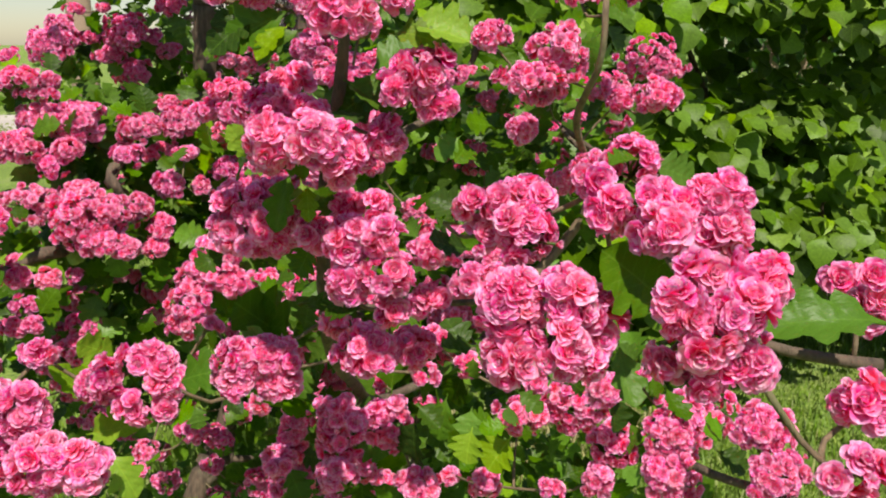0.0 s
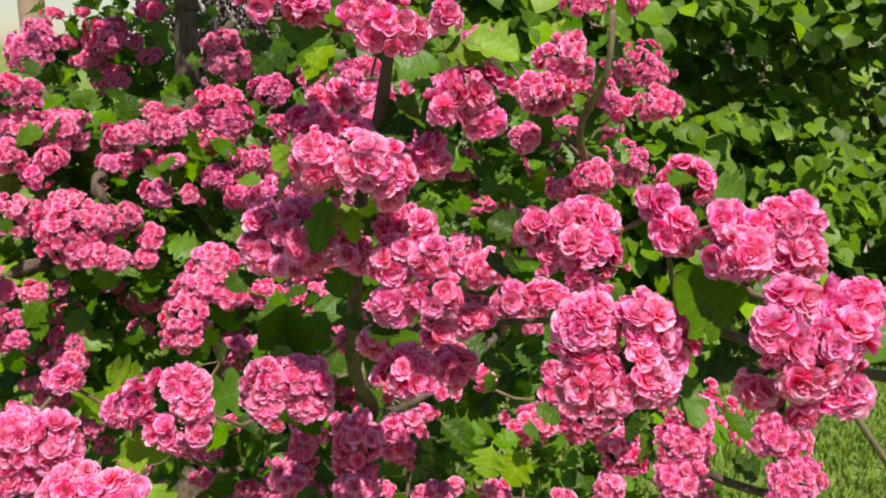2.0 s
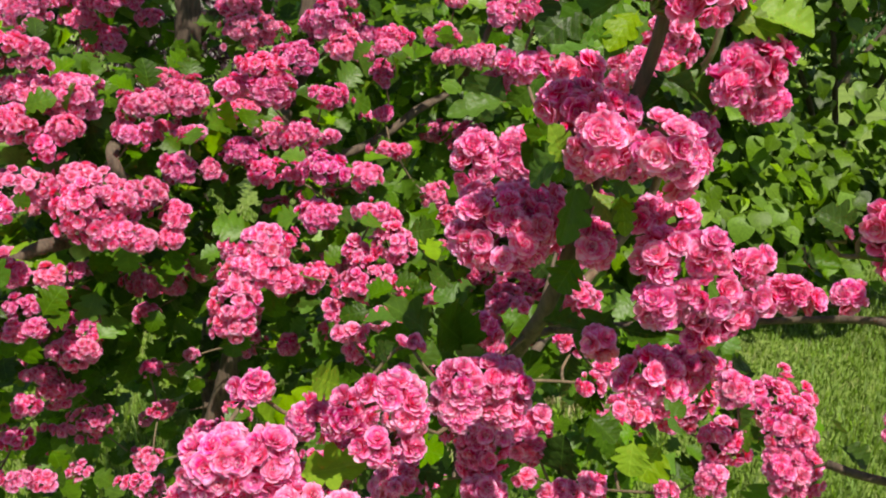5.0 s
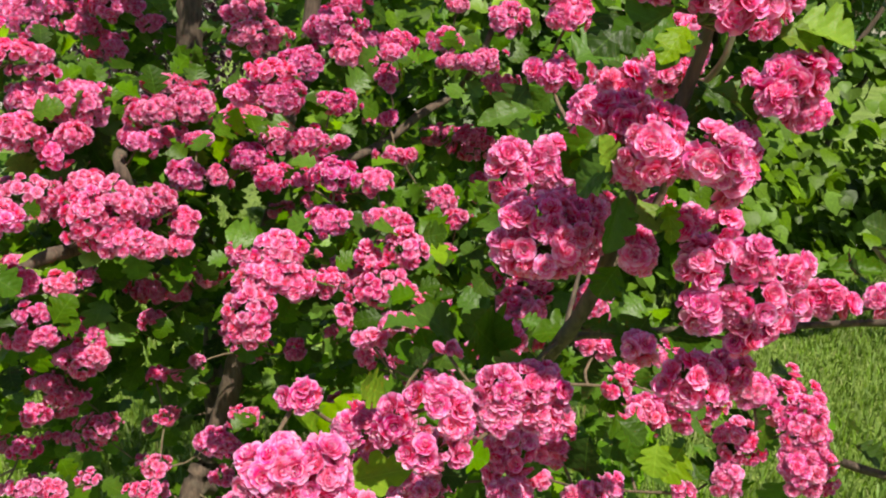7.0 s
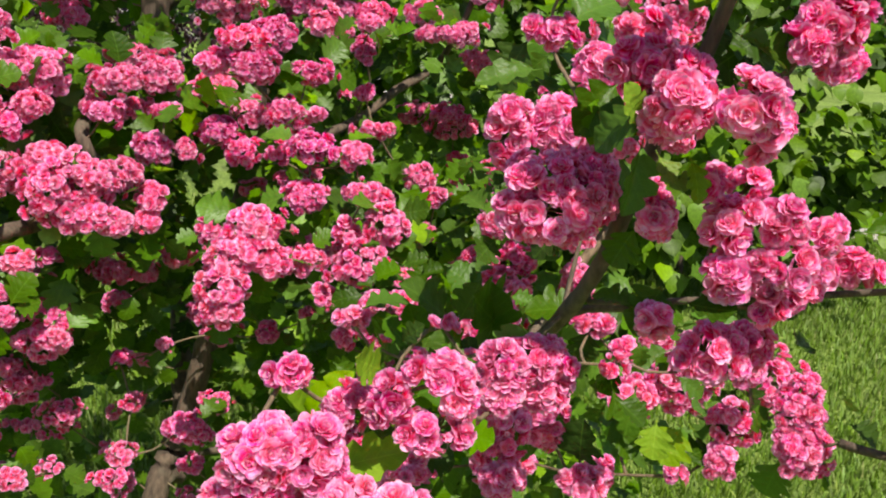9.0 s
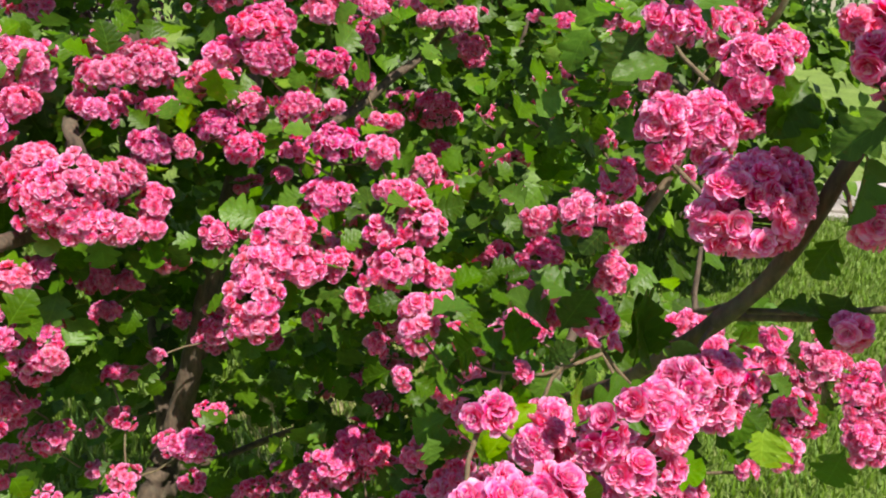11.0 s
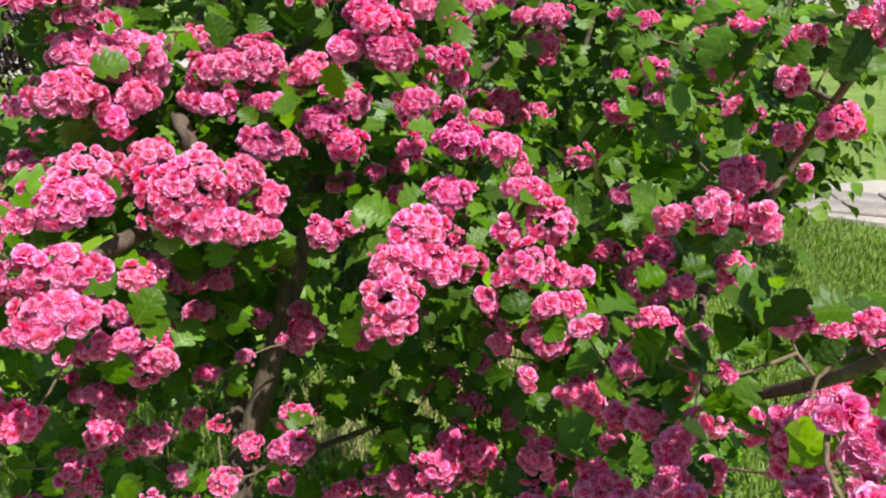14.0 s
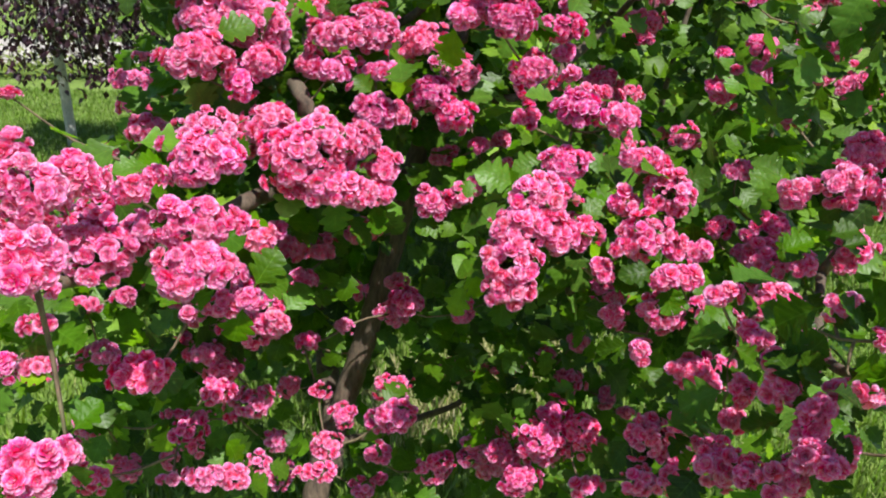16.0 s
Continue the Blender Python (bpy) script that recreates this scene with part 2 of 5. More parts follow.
def spline(nodes, step=0.012):
    """A smooth run of (x, y, z, r) through the nodes."""
    n = [np.array(p, float) for p in nodes]
    n = [2 * n[0] - n[1]] + n + [2 * n[-1] - n[-2]]
    out = []
    for i in range(1, len(n) - 2):
        m = max(2, int(np.linalg.norm(n[i + 1][:3] - n[i][:3]) / step))
        for k in range(m):
            t = k / m
            out.append(0.5 * (2 * n[i] + (n[i + 1] - n[i - 1]) * t + (2 * n[i - 1] - 5 * n[i] + 4 * n[i + 1] - n[i + 2]) * t * t
                              + (3 * n[i] - n[i - 1] - 3 * n[i + 1] + n[i + 2]) * t ** 3))
    out.append(n[-2])
    return [tuple(p) for p in out]


class Heap:
    """Many small pieces gathered into one mesh."""

    def __init__(self):
        self.v, self.f, self.u, self.n = [], [], [], 0

    def add(self, verts, faces, uvs):
        self.v.append(np.asarray(verts, float))
        self.f.extend(tuple(i + self.n for i in f) for f in faces)
        self.u.append(np.asarray(uvs, float))
        self.n += len(verts)

    def mesh(self, name, mat):
        return mesh_of(name, np.concatenate(self.v).tolist(), self.f, mat, np.concatenate(self.u))


FULL = ((0.0, 0.34), (0.38, 0.80), (0.70, 1.0), (0.90, 0.86), (1.0, 0.48))
SPARE = ((0.0, 0.36), (0.5, 0.94), (0.86, 0.88), (1.0, 0.44))


def petal(length, width, lean0, lean1, cup, frill, turn, lift, rows, nu, r0, heart=0):
    """One rounded petal standing on the flower's axis (z), leaning out from lean0 at its foot to lean1 at its tip, in degrees."""
    verts, uvs, faces = [], [], []
    px, pz, last = 0.05, lift, 0.0
    phase, skew = r0.uniform(0, 6), r0.uniform(-0.08, 0.08)
    for t, w in rows:
        a = radians(lean0 + (lean1 - lean0) * t)
        px += math.sin(a) * length * (t - last)
        pz += math.cos(a) * length * (t - last)
        last = t
        for i in range(nu + 1):
            s = 2 * i / nu - 1
            rise = cup * s * s * w * width + frill * t * math.sin(4.5 * s + phase + 2 * t)
            x, z = px - math.cos(a) * rise, pz + math.sin(a) * rise
            y = (s * 0.5 + skew * t) * w * width
            verts.append((x * math.cos(turn) - y * math.sin(turn), x * math.sin(turn) + y * math.cos(turn), z))
            uvs.append((i / nu + 2 * heart, t))
    for j in range(len(rows) - 1):
        for i in range(nu):
            q = j * (nu + 1) + i
            faces.append((q, q + 1, q + nu + 2, q + nu + 1))
    return verts, faces, uvs


def flower_mesh(seed, rich, openness):
    """A double hawthorn flower of radius 1: a flat rosette of rounded petals, smaller and more upright towards the heart."""
    r0 = random.Random(seed)
    h = Heap()
    if rich:
        rings = [(6, 0.98, 0.98, 68, 100, -0.06, 0), (6, 0.87, 0.88, 54, 86, 0.0, 0), (6, 0.75, 0.76, 42, 66, 0.03, 0), (5, 0.62, 0.64, 28, 42, 0.05, 1), (4, 0.52, 0.52, 16, 10, 0.07, 1), (3, 0.44, 0.44, 8, -30, 0.07, 1)]
    else:
        rings = [(6, 0.98, 1.04, 66, 100, -0.06, 0), (5, 0.84, 0.90, 46, 74, 0.0, 0), (5, 0.66, 0.74, 28, 40, 0.04, 1), (3, 0.52, 0.58, 12, -6, 0.06, 1)]
    rows, nu = (FULL, 3) if rich else (SPARE, 2)
    for n, length, width, l0, l1, lift, heart in rings:
        off = r0.uniform(0, 6)
        for k in range(n):
            j = r0.uniform(-7, 7)
            h.add(*petal(length * r0.uniform(0.90, 1.08), width * r0.uniform(0.88, 1.1), (l0 + j) * openness, (l1 + j + r0.uniform(-12, 10)) * openness,
                         r0.uniform(0.10, 0.42), 0.035, off + 2 * math.pi * k / n + r0.uniform(-0.14, 0.14), lift, rows, nu, r0, heart))
    return h.mesh("flower", PETAL)


def bud_mesh(seed):
    """A round bud, its petals closed over one another."""
    r0 = random.Random(seed)
    h = Heap()
    for k in range(5):
        h.add(*petal(1.25, 0.95, 62, -58, 0.30, 0.02, 2 * math.pi * k / 5, 0, SPARE, 2, r0))
    for k in range(3):
        h.add(*petal(0.95, 0.6, 30, -34, 0.3, 0.02, 2 * math.pi * k / 3 + 0.4, 0.1, SPARE, 2, r0, 1))
    return h.mesh("bud", PETAL)


RICH = [flower_mesh(s, True, o) for s, o in ((1, 1.0), (2, 0.90), (3, 0.96), (4, 1.04), (5, 0.80), (6, 0.66))]
PLAIN = [flower_mesh(s, False, o) for s, o in ((11, 1.0), (12, 0.88), (13, 0.95), (14, 1.05), (15, 0.72))]
BUDS = [bud_mesh(s) for s in (21, 22)]

HAW = ((0.0, 0.012), (0.13, 0.018), (0.19, 0.09), (0.25, 0.26), (0.31, 0.36), (0.37, 0.39), (0.42, 0.33), (0.455, 0.24), (0.49, 0.30), (0.54, 0.42), (0.60, 0.47), (0.655, 0.44), (0.70, 0.34), (0.73, 0.26), (0.78, 0.31), (0.84, 0.32), (0.90, 0.26), (0.96, 0.15), (1.0, 0.03))
MAPLE = ((0.0, 0.012), (0.07, 0.03), (0.10, 0.20), (0.17, 0.35), (0.28, 0.45), (0.42, 0.48), (0.56, 0.43), (0.68, 0.37), (0.78, 0.28), (0.89, 0.14), (1.0, 0.0))
PLAINLEAF = ((0.0, 0.02), (0.15, 0.10), (0.35, 0.26), (0.6, 0.27), (0.82, 0.16), (1.0, 0.0))


def leaf_shape(outline, seed, fold=0.25, bend=0.35, wave=0.02, across=(-1, -0.5, 0, 0.5, 1), sweep=0.38):
    """A leaf of length 1 along y, z up: two halves along the rib, folded and bent, with the given outline."""
    r0 = random.Random(seed)
    verts, uvs, faces = [], [], []
    side_bend = r0.uniform(-0.1, 0.1)
    for t, w in outline:
        z = -bend * t * t + 0.1 * bend
        for s in across:
            ww = w * r0.uniform(0.95, 1.05)
            verts.append((s * ww + side_bend * t * t, t + sweep * abs(s) * w * (1 - t), z + fold * abs(s) * ww + (r0.uniform(-wave, wave) if s else 0)))
            uvs.append((s * min(1, w * 2), t))
    for i in range(len(outline) - 1):
        n = len(across)
        for k in range(n - 1):
            q = i * n + k
            faces.append((q, q + 1, q + n + 1, q + n))
    return np.array(verts), faces, np.array(uvs)


HAW_SHAPES = [leaf_shape(HAW, s, f, b, 0.035) for s, f, b in ((1, 0.35, 0.3), (2, 0.2, 0.5), (3, 0.55, 0.2), (4, 0.3, -0.2), (5, 0.15, 0.35))]
HAW_LIGHT = [leaf_shape(HAW, s, f, b, 0.02, (-1, 0, 1)) for s, f, b in ((1, 0.3, 0.3), (2, 0.15, 0.5), (3, 0.42, 0.15), (4, 0.2, -0.15), (5, 0.1, 0.25))]
HAW_MESHES = [mesh_of("leaf", v.tolist(), f, LEAF, u) for v, f, u in HAW_SHAPES]
YOUNG_MESHES = [mesh_of("leaf", v.tolist(), f, YOUNG_LEAF, u) for v, f, u in HAW_SHAPES]
MAPLE_SHAPES = [leaf_shape(MAPLE, s, f, b, 0.03, (-1, 0, 1)) for s, f, b in ((11, 0.15, 0.35), (12, 0.3, 0.2), (13, 0.05, 0.5))]
PLUM_SHAPES = [leaf_shape(PLAINLEAF, s, f, b, 0.02, (-1, 0, 1)) for s, f, b in ((21, 0.3, 0.3), (22, 0.5, 0.5))]


def turned(tip, face, size):
    """The 3 x 3 matrix that lays a leaf's tip along tip with its upper side towards face."""
    y = Vector(tip).normalized()
    z = Vector(face) - y * Vector(face).dot(y)
    if z.length < 1e-3:
        z = y.orthogonal()
    z.normalize()
    x = y.cross(z)
    return Matrix((x, y, z)).transposed() * size


def strew(heap, shape, at, m3):
    v, f, u = shape
    heap.add(v @ np.array(m3).T + np.array(at), f, u)


def gauss(s):
    return Vector((rng.gauss(0, s), rng.gauss(0, s), rng.gauss(0, s)))


# ---- hawthorn ----
hawthorn = tagged(new("hawthorn_tree"), "small hawthorn tree covered in double pink blossom clusters", "tree")
hawthorn.location = (-0.43, 1.3, 0.0)
ROOT = Matrix.Translation(hawthorn.location).inverted()


def own(ob):
    ob.parent = hawthorn
    ob.matrix_parent_inverse = ROOT
    return ob


WOOD = []  # points along the limbs, for the twigs to grow from


def limb(nodes, name="branch", mat=BARK):
    start = Vector(nodes[0][:3])
    if WOOD:  # every limb springs from older wood
        root = min((p for p in WOOD if p.z < start.z + 0.02), key=lambda p: (p - start).length, default=None)
        if root is not None and 0.015 < (root - start).length < 0.25:
            gap, r = (root - start).length, nodes[0][3]
            mid = root.lerp(start, 0.5) + Vector((0, 0.05 * gap, -0.08 * gap))
            nodes = [(*root, r * 1.15), (*mid, r * 1.05)] + list(nodes)
    run = spline(nodes)
    WOOD.extend(Vector(p[:3]) for p in run[::2])
    v, f, u = tube(run, 9 if nodes[0][3] > 0.012 else 7, 0.10, len(WOOD))
    return own(new(name, mesh_of(name, v, f, mat, u)))


TRUSSES = []
SHAPE_OF = {}
for me in PLAIN + BUDS:
    co = np.array([v.co[:] for v in me.vertices])
    uv = np.zeros((len(me.vertices), 2))
    for l, d in zip(me.loops, me.uv_layers[0].data):
        uv[l.vertex_index] = d.uv
    SHAPE_OF[me.name] = (co, [tuple(p.vertices) for p in me.polygons], uv)


def truss(x, y, z, width, height):
    """One flower cluster: a dome of flowers on stalks, turned out and up."""
    TRUSSES.append((Vector((x, y, z)), width, height))


def grow_truss(centre, width, height):
    near = centre.y < 0.62
    face = (Vector((0.05, -0.75, 0.52)) + gauss(0.2)).normalized()
    low = centre.z < 1.0
    fr = rng.uniform(0.0065, 0.0076) if near else rng.uniform(0.0062, 0.0072) if low else rng.uniform(0.0067, 0.0079)
    grown = rng.uniform(0.98, 1.06) if near else rng.uniform(0.92, 1.06)
    a, b = max(width * grown / 2, fr * 1.15), max(height * grown / 2, fr * 1.15)
    c = min(a, b) * 0.9
    spots, stalk = [], Heap()
    foot = -face * min(a, b) * 0.9
    sink = fr * (0.45 if near else 0.42)
    a1, b1, c1 = a - sink, b - sink, c - sink * 0.7
    n = min(max(4, int(8.2 * (a1 * b1 + a1 * c1 + b1 * c1) / 3 / ((1.15 if near else 1.22 if low else 1.06) * fr) ** 2)), 76)
    if max(width, height) < 0.0155:  # a single half-open flower
        n, fr, a, b, c, sink = 1, width * 0.5, width * 0.3, width * 0.3, width * 0.3, 0.0
    golden = math.pi * (3 - math.sqrt(5))
    right = face.cross(Vector((0, 0, 1))).normalized()
    upv = right.cross(face)
    spin = rng.uniform(0, 6)
    for i in range(n):
        h = 1 - 1.30 * (i + 0.5) / n
        r = math.sqrt(max(0, 1 - h * h))
        t = golden * i + spin
        d = face * h + right * (r * math.cos(t)) + upv * (r * math.sin(t)) + gauss(0.10)
        d.normalize()
        inset = sink * rng.uniform(0.75, 1.25)
        lump = 1.0 + (0.34 if near else 0.70) * noise.noise(d * 1.6 + centre * 60)
        if rng.random() < 0.12:
            lump *= 1.22
        elif rng.random() < 0.08 and n > 8:  # a flower has dropped, or never came
            continue
        at = Vector((d.x * (a - inset), d.y * (c - inset), d.z * (b - inset))) * lump
        axis = (d + face * 0.4 + gauss(0.2)).normalized()
        size = fr * rng.uniform(0.82, 1.2)
        if n == 1:
            me, kind = RICH[5], "flower"
        elif rng.random() < (0.24 if low else 0.10):
            me, size, kind = rng.choice(BUDS), size * rng.uniform(0.55, 0.72), "bud"
        else:
            me, kind = rng.choice(RICH if centre.y < 0.72 or (centre.x < -0.5 and centre.y < 0.95) else PLAIN), "flower"
        turn = axis.to_track_quat("Z", "Y") @ Euler((0, 0, rng.uniform(0, 6))).to_quaternion()
        spots.append((kind, me, Matrix.LocRotScale(at - axis * size * 0.35, turn, (size, size, size * rng.uniform(0.9, 1.25)))))
        mid = (foot + at) * 0.5 + gauss(0.002)
        stalk.add(*tube([(*foot, 0.0009), (*mid, 0.0008), (*(at - axis * size * 0.3), 0.0007)], 3))
    hold = own(new("flower_head", stalk.mesh("flower_head", STALK)))
    hold.location = centre
    if centre.y > 0.98:
        joined = Heap()
        for kind, me, m in spots:
            v, f, u = SHAPE_OF[me.name]
            joined.add(v @ np.array(m.to_3x3()).T + np.array(m.translation), f, u)
        ob = tagged(new("blossom", joined.mesh("blossom", PETAL)), kind="stuff")
        ob.parent = hold
        return centre + foot
    for kind, me, m in spots:
        ob = new(kind, me)
        ob.parent = hold
        ob.matrix_local = m
    return centre + foot


NEAR_LEAVES = []


def near_leaf(x, y, z, length):
    """One of the large leaves close by, its middle at this place."""
    tip = (Vector((rng.uniform(-1, 1), -0.35, rng.uniform(-0.75, 0.5)))).normalized()
    face = Vector((rng.uniform(-0.3, 0.3), -0.62, 0.72)) + gauss(0.18)
    NEAR_LEAVES.append((Vector((x, y + 0.045, z)) - tip * length * 0.5, tip, face, length * 0.86))


def placed_leaf(base, tip, broad, young=False):
    """One large leaf close by, from its foot to its tip; broad: its breadth against its length."""
    way = Vector(tip) - Vector(base)
    NEAR_LEAVES.append((Vector(base), way, Vector((rng.uniform(-0.25, 0.25), -0.66, 0.66)) + gauss(0.12), way.length, broad / 0.95, young))


limb([(-0.455, 1.235, -0.03, 0.027), (-0.470, 1.225, 0.12, 0.022), (-0.462, 1.225, 0.4, 0.020), (-0.434, 1.289, 0.693, 0.0190), (-0.388, 1.344, 0.808, 0.0185), (-0.355, 1.348, 0.915, 0.0180), (-0.327, 1.353, 1.023, 0.0170), (-0.292, 1.363, 1.152, 0.0160), (-0.276, 1.361, 1.214, 0.0150), (-0.263, 1.291, 1.331, 0.0150), (-0.234, 1.357, 1.393, 0.0140)], "trunk")
limb([(-0.399, 1.349, 0.719, 0.0160), (-0.404, 1.487, 0.889, 0.0180), (-0.411, 1.584, 1.036, 0.0190), (-0.424, 1.445, 1.243, 0.0190), (-0.418, 1.466, 1.423, 0.0200), (-0.409, 1.461, 1.540, 0.0200)])
limb([(-0.436, 1.356, 1.167, 0.0110), (-0.461, 1.155, 1.267, 0.0100), (-0.469, 1.160, 1.298, 0.0090), (-0.483, 1.240, 1.306, 0.0080), (-0.522, 1.213, 1.336, 0.0060)])
limb([(-0.421, 1.428, 1.125, 0.0120), (-0.484, 1.236, 1.170, 0.0100), (-0.533, 1.064, 1.200, 0.0090), (-0.560, 1.065, 1.185, 0.0080), (-0.629, 0.971, 1.170, 0.0070), (-0.674, 0.875, 1.192, 0.0060)])
# lighter twig bark on this branch paints in the sun that falls on it
limb([(0.078, 0.955, 1.141, 0.0068), (0.098, 0.949, 1.181, 0.0061), (0.169, 0.968, 1.264, 0.0061), (0.178, 0.943, 1.325, 0.0044), (0.147, 0.868, 1.397, 0.0041), (0.158, 0.810, 1.460, 0.0033), (0.160, 0.808, 1.517, 0.0031)], mat=TWIG)
limb([(-0.056, 0.760, 1.130, 0.0048), (-0.067, 0.660, 1.190, 0.0050), (-0.075, 0.585, 1.250, 0.0052), (-0.070, 0.528, 1.308, 0.0051), (-0.066, 0.502, 1.348, 0.0045), (-0.060, 0.482, 1.400, 0.0040), (-0.046, 0.460, 1.460, 0.0035), (-0.040, 0.450, 1.520, 0.0029)])
limb([(-0.064, 0.530, 1.302, 0.0019), (-0.043, 0.480, 1.320, 0.0019), (0.049, 0.420, 1.345, 0.0019), (0.057, 0.400, 1.350, 0.0019)])
limb([(-0.056, 0.549, 1.290, 0.0028), (-0.052, 0.511, 1.305, 0.0024), (-0.041, 0.487, 1.313, 0.0020)])
limb([(-0.056, 0.551, 1.297, 0.0026), (-0.056, 0.585, 1.280, 0.0022), (-0.047, 0.600, 1.300, 0.0017), (-0.037, 0.614, 1.325, 0.0010)])
limb([(-0.169, 1.274, 1.282, 0.0070), (-0.106, 1.323, 1.305, 0.0070), (-0.059, 1.352, 1.337, 0.0070), (0.012, 1.429, 1.367, 0.0060), (0.043, 1.381, 1.430, 0.0050), (0.081, 1.404, 1.514, 0.0050)])
limb([(-0.421, 1.513, 1.433, 0.0120), (-0.374, 1.501, 1.476, 0.0100), (-0.340, 1.505, 1.523, 0.0090)])
limb([(0.207, 1.572, 1.138, 0.0050), (0.217, 1.580, 1.199, 0.0050), (0.226, 1.580, 1.292, 0.0050), (0.254, 1.584, 1.430, 0.0040)])
limb([(0.258, 1.316, 1.165, 0.0040), (0.265, 1.326, 1.208, 0.0040), (0.269, 1.327, 1.252, 0.0030)])
limb([(-0.249, 1.421, 0.723, 0.0060), (-0.186, 1.408, 0.752, 0.0050), (-0.128, 1.438, 0.779, 0.0040)])
limb([(-0.142, 1.131, 1.061, 0.0050), (-0.056, 1.102, 1.082, 0.0050), (-0.057, 1.021, 1.118, 0.0040)])
limb([(0.142, 0.940, 1.384, 0.0030), (0.178, 0.934, 1.359, 0.0030)])
limb([(0.227, 0.646, 1.122, 0.0040), (0.250, 0.625, 1.121, 0.0040), (0.267, 0.598, 1.128, 0.0040), (0.292, 0.564, 1.133, 0.0040)])
limb([(0.092, 0.373, 1.362, 0.0022), (0.112, 0.366, 1.356, 0.0022), (0.165, 0.353, 1.343, 0.0026), (0.201, 0.345, 1.340, 0.0030)])
limb([(-0.326, 1.391, 1.352, 0.0060), (-0.302, 1.340, 1.381, 0.0060), (-0.269, 1.317, 1.418, 0.0050)])
limb([(-0.041, 0.966, 0.885, 0.0030), (-0.029, 1.013, 0.961, 0.0030), (-0.023, 0.999, 1.028, 0.0030), (0.007, 1.013, 1.090, 0.0020)])
truss(0.151, 0.262, 1.335, 0.025, 0.020)
truss(-0.002, 0.440, 1.463, 0.028, 0.026)
truss(-0.014, 0.437, 1.452, 0.021, 0.021)
truss(0.006, 0.442, 1.446, 0.025, 0.021)
truss(-0.021, 0.450, 1.425, 0.021, 0.028)
truss(-0.071, 0.450, 1.439, 0.035, 0.022)
truss(-0.077, 0.425, 1.427, 0.027, 0.032)
truss(-0.054, 0.412, 1.428, 0.029, 0.030)
truss(-0.042, 0.420, 1.420, 0.025, 0.030)
truss(-0.105, 0.430, 1.501, 0.020, 0.017)
truss(-0.083, 0.430, 1.503, 0.024, 0.023)
truss(-0.053, 0.430, 1.494, 0.029, 0.030)
truss(-0.037, 0.425, 1.490, 0.026, 0.029)
truss(-0.014, 0.440, 1.498, 0.018, 0.020)
truss(-0.048, 0.430, 1.512, 0.036, 0.024)
truss(-0.247, 0.430, 1.275, 0.037, 0.036)
truss(-0.225, 0.430, 1.273, 0.028, 0.032)
truss(-0.254, 0.432, 1.248, 0.044, 0.037)
truss(-0.213, 0.418, 1.249, 0.037, 0.039)
truss(-0.192, 0.420, 1.246, 0.031, 0.034)
truss(-0.082, 0.455, 1.441, 0.025, 0.021)
truss(-0.077, 0.475, 1.455, 0.028, 0.018)
truss(-0.043, 0.450, 1.390, 0.020, 0.016)
truss(-0.028, 0.445, 1.389, 0.013, 0.020)
truss(-0.042, 0.435, 1.374, 0.030, 0.025)
truss(-0.018, 0.425, 1.376, 0.027, 0.023)
truss(0.003, 0.430, 1.370, 0.026, 0.019)
truss(-0.040, 0.430, 1.352, 0.027, 0.028)
truss(-0.019, 0.420, 1.358, 0.030, 0.022)
truss(-0.019, 0.430, 1.336, 0.021, 0.020)
truss(0.002, 0.440, 1.338, 0.019, 0.018)
truss(-0.064, 0.462, 1.371, 0.021, 0.028)
truss(0.025, 0.460, 1.342, 0.023, 0.026)
truss(0.046, 0.458, 1.343, 0.027, 0.024)
truss(0.073, 0.450, 1.344, 0.020, 0.021)
truss(0.024, 0.370, 1.406, 0.022, 0.017)
truss(0.043, 0.375, 1.407, 0.032, 0.022)
truss(0.028, 0.375, 1.391, 0.023, 0.020)
truss(0.047, 0.365, 1.394, 0.030, 0.030)
truss(0.013, 0.380, 1.397, 0.010, 0.014)
truss(-0.034, 0.445, 1.307, 0.033, 0.030)
truss(-0.009, 0.455, 1.304, 0.028, 0.025)
truss(-0.054, 0.470, 1.313, 0.022, 0.021)
truss(-0.170, 0.457, 1.296, 0.029, 0.020)
truss(-0.157, 0.457, 1.283, 0.020, 0.025)
truss(-0.166, 0.455, 1.267, 0.039, 0.020)
truss(-0.189, 0.457, 1.283, 0.018, 0.026)
truss(-0.161, 0.462, 1.292, 0.025, 0.018)
truss(-0.111, 0.500, 1.279, 0.051, 0.031)
truss(-0.121, 0.498, 1.263, 0.031, 0.025)
truss(-0.098, 0.500, 1.262, 0.028, 0.024)
truss(0.037, 0.327, 1.374, 0.026, 0.029)
truss(0.059, 0.325, 1.377, 0.026, 0.025)
truss(0.075, 0.335, 1.361, 0.020, 0.031)
truss(0.038, 0.322, 1.354, 0.025, 0.026)
truss(0.058, 0.318, 1.358, 0.024, 0.026)
truss(0.070, 0.330, 1.349, 0.017, 0.015)
truss(0.097, 0.325, 1.404, 0.023, 0.023)
truss(0.119, 0.338, 1.414, 0.030, 0.023)
truss(0.121, 0.330, 1.402, 0.025, 0.022)
truss(0.097, 0.342, 1.413, 0.025, 0.019)
truss(0.076, 0.370, 1.417, 0.021, 0.018)
truss(0.082, 0.360, 1.405, 0.019, 0.019)
truss(0.100, 0.395, 1.421, 0.025, 0.023)
truss(0.090, 0.272, 1.389, 0.022, 0.020)
truss(0.108, 0.268, 1.390, 0.022, 0.020)
truss(0.119, 0.280, 1.395, 0.022, 0.022)
truss(0.101, 0.285, 1.400, 0.020, 0.015)
truss(0.089, 0.280, 1.369, 0.014, 0.018)
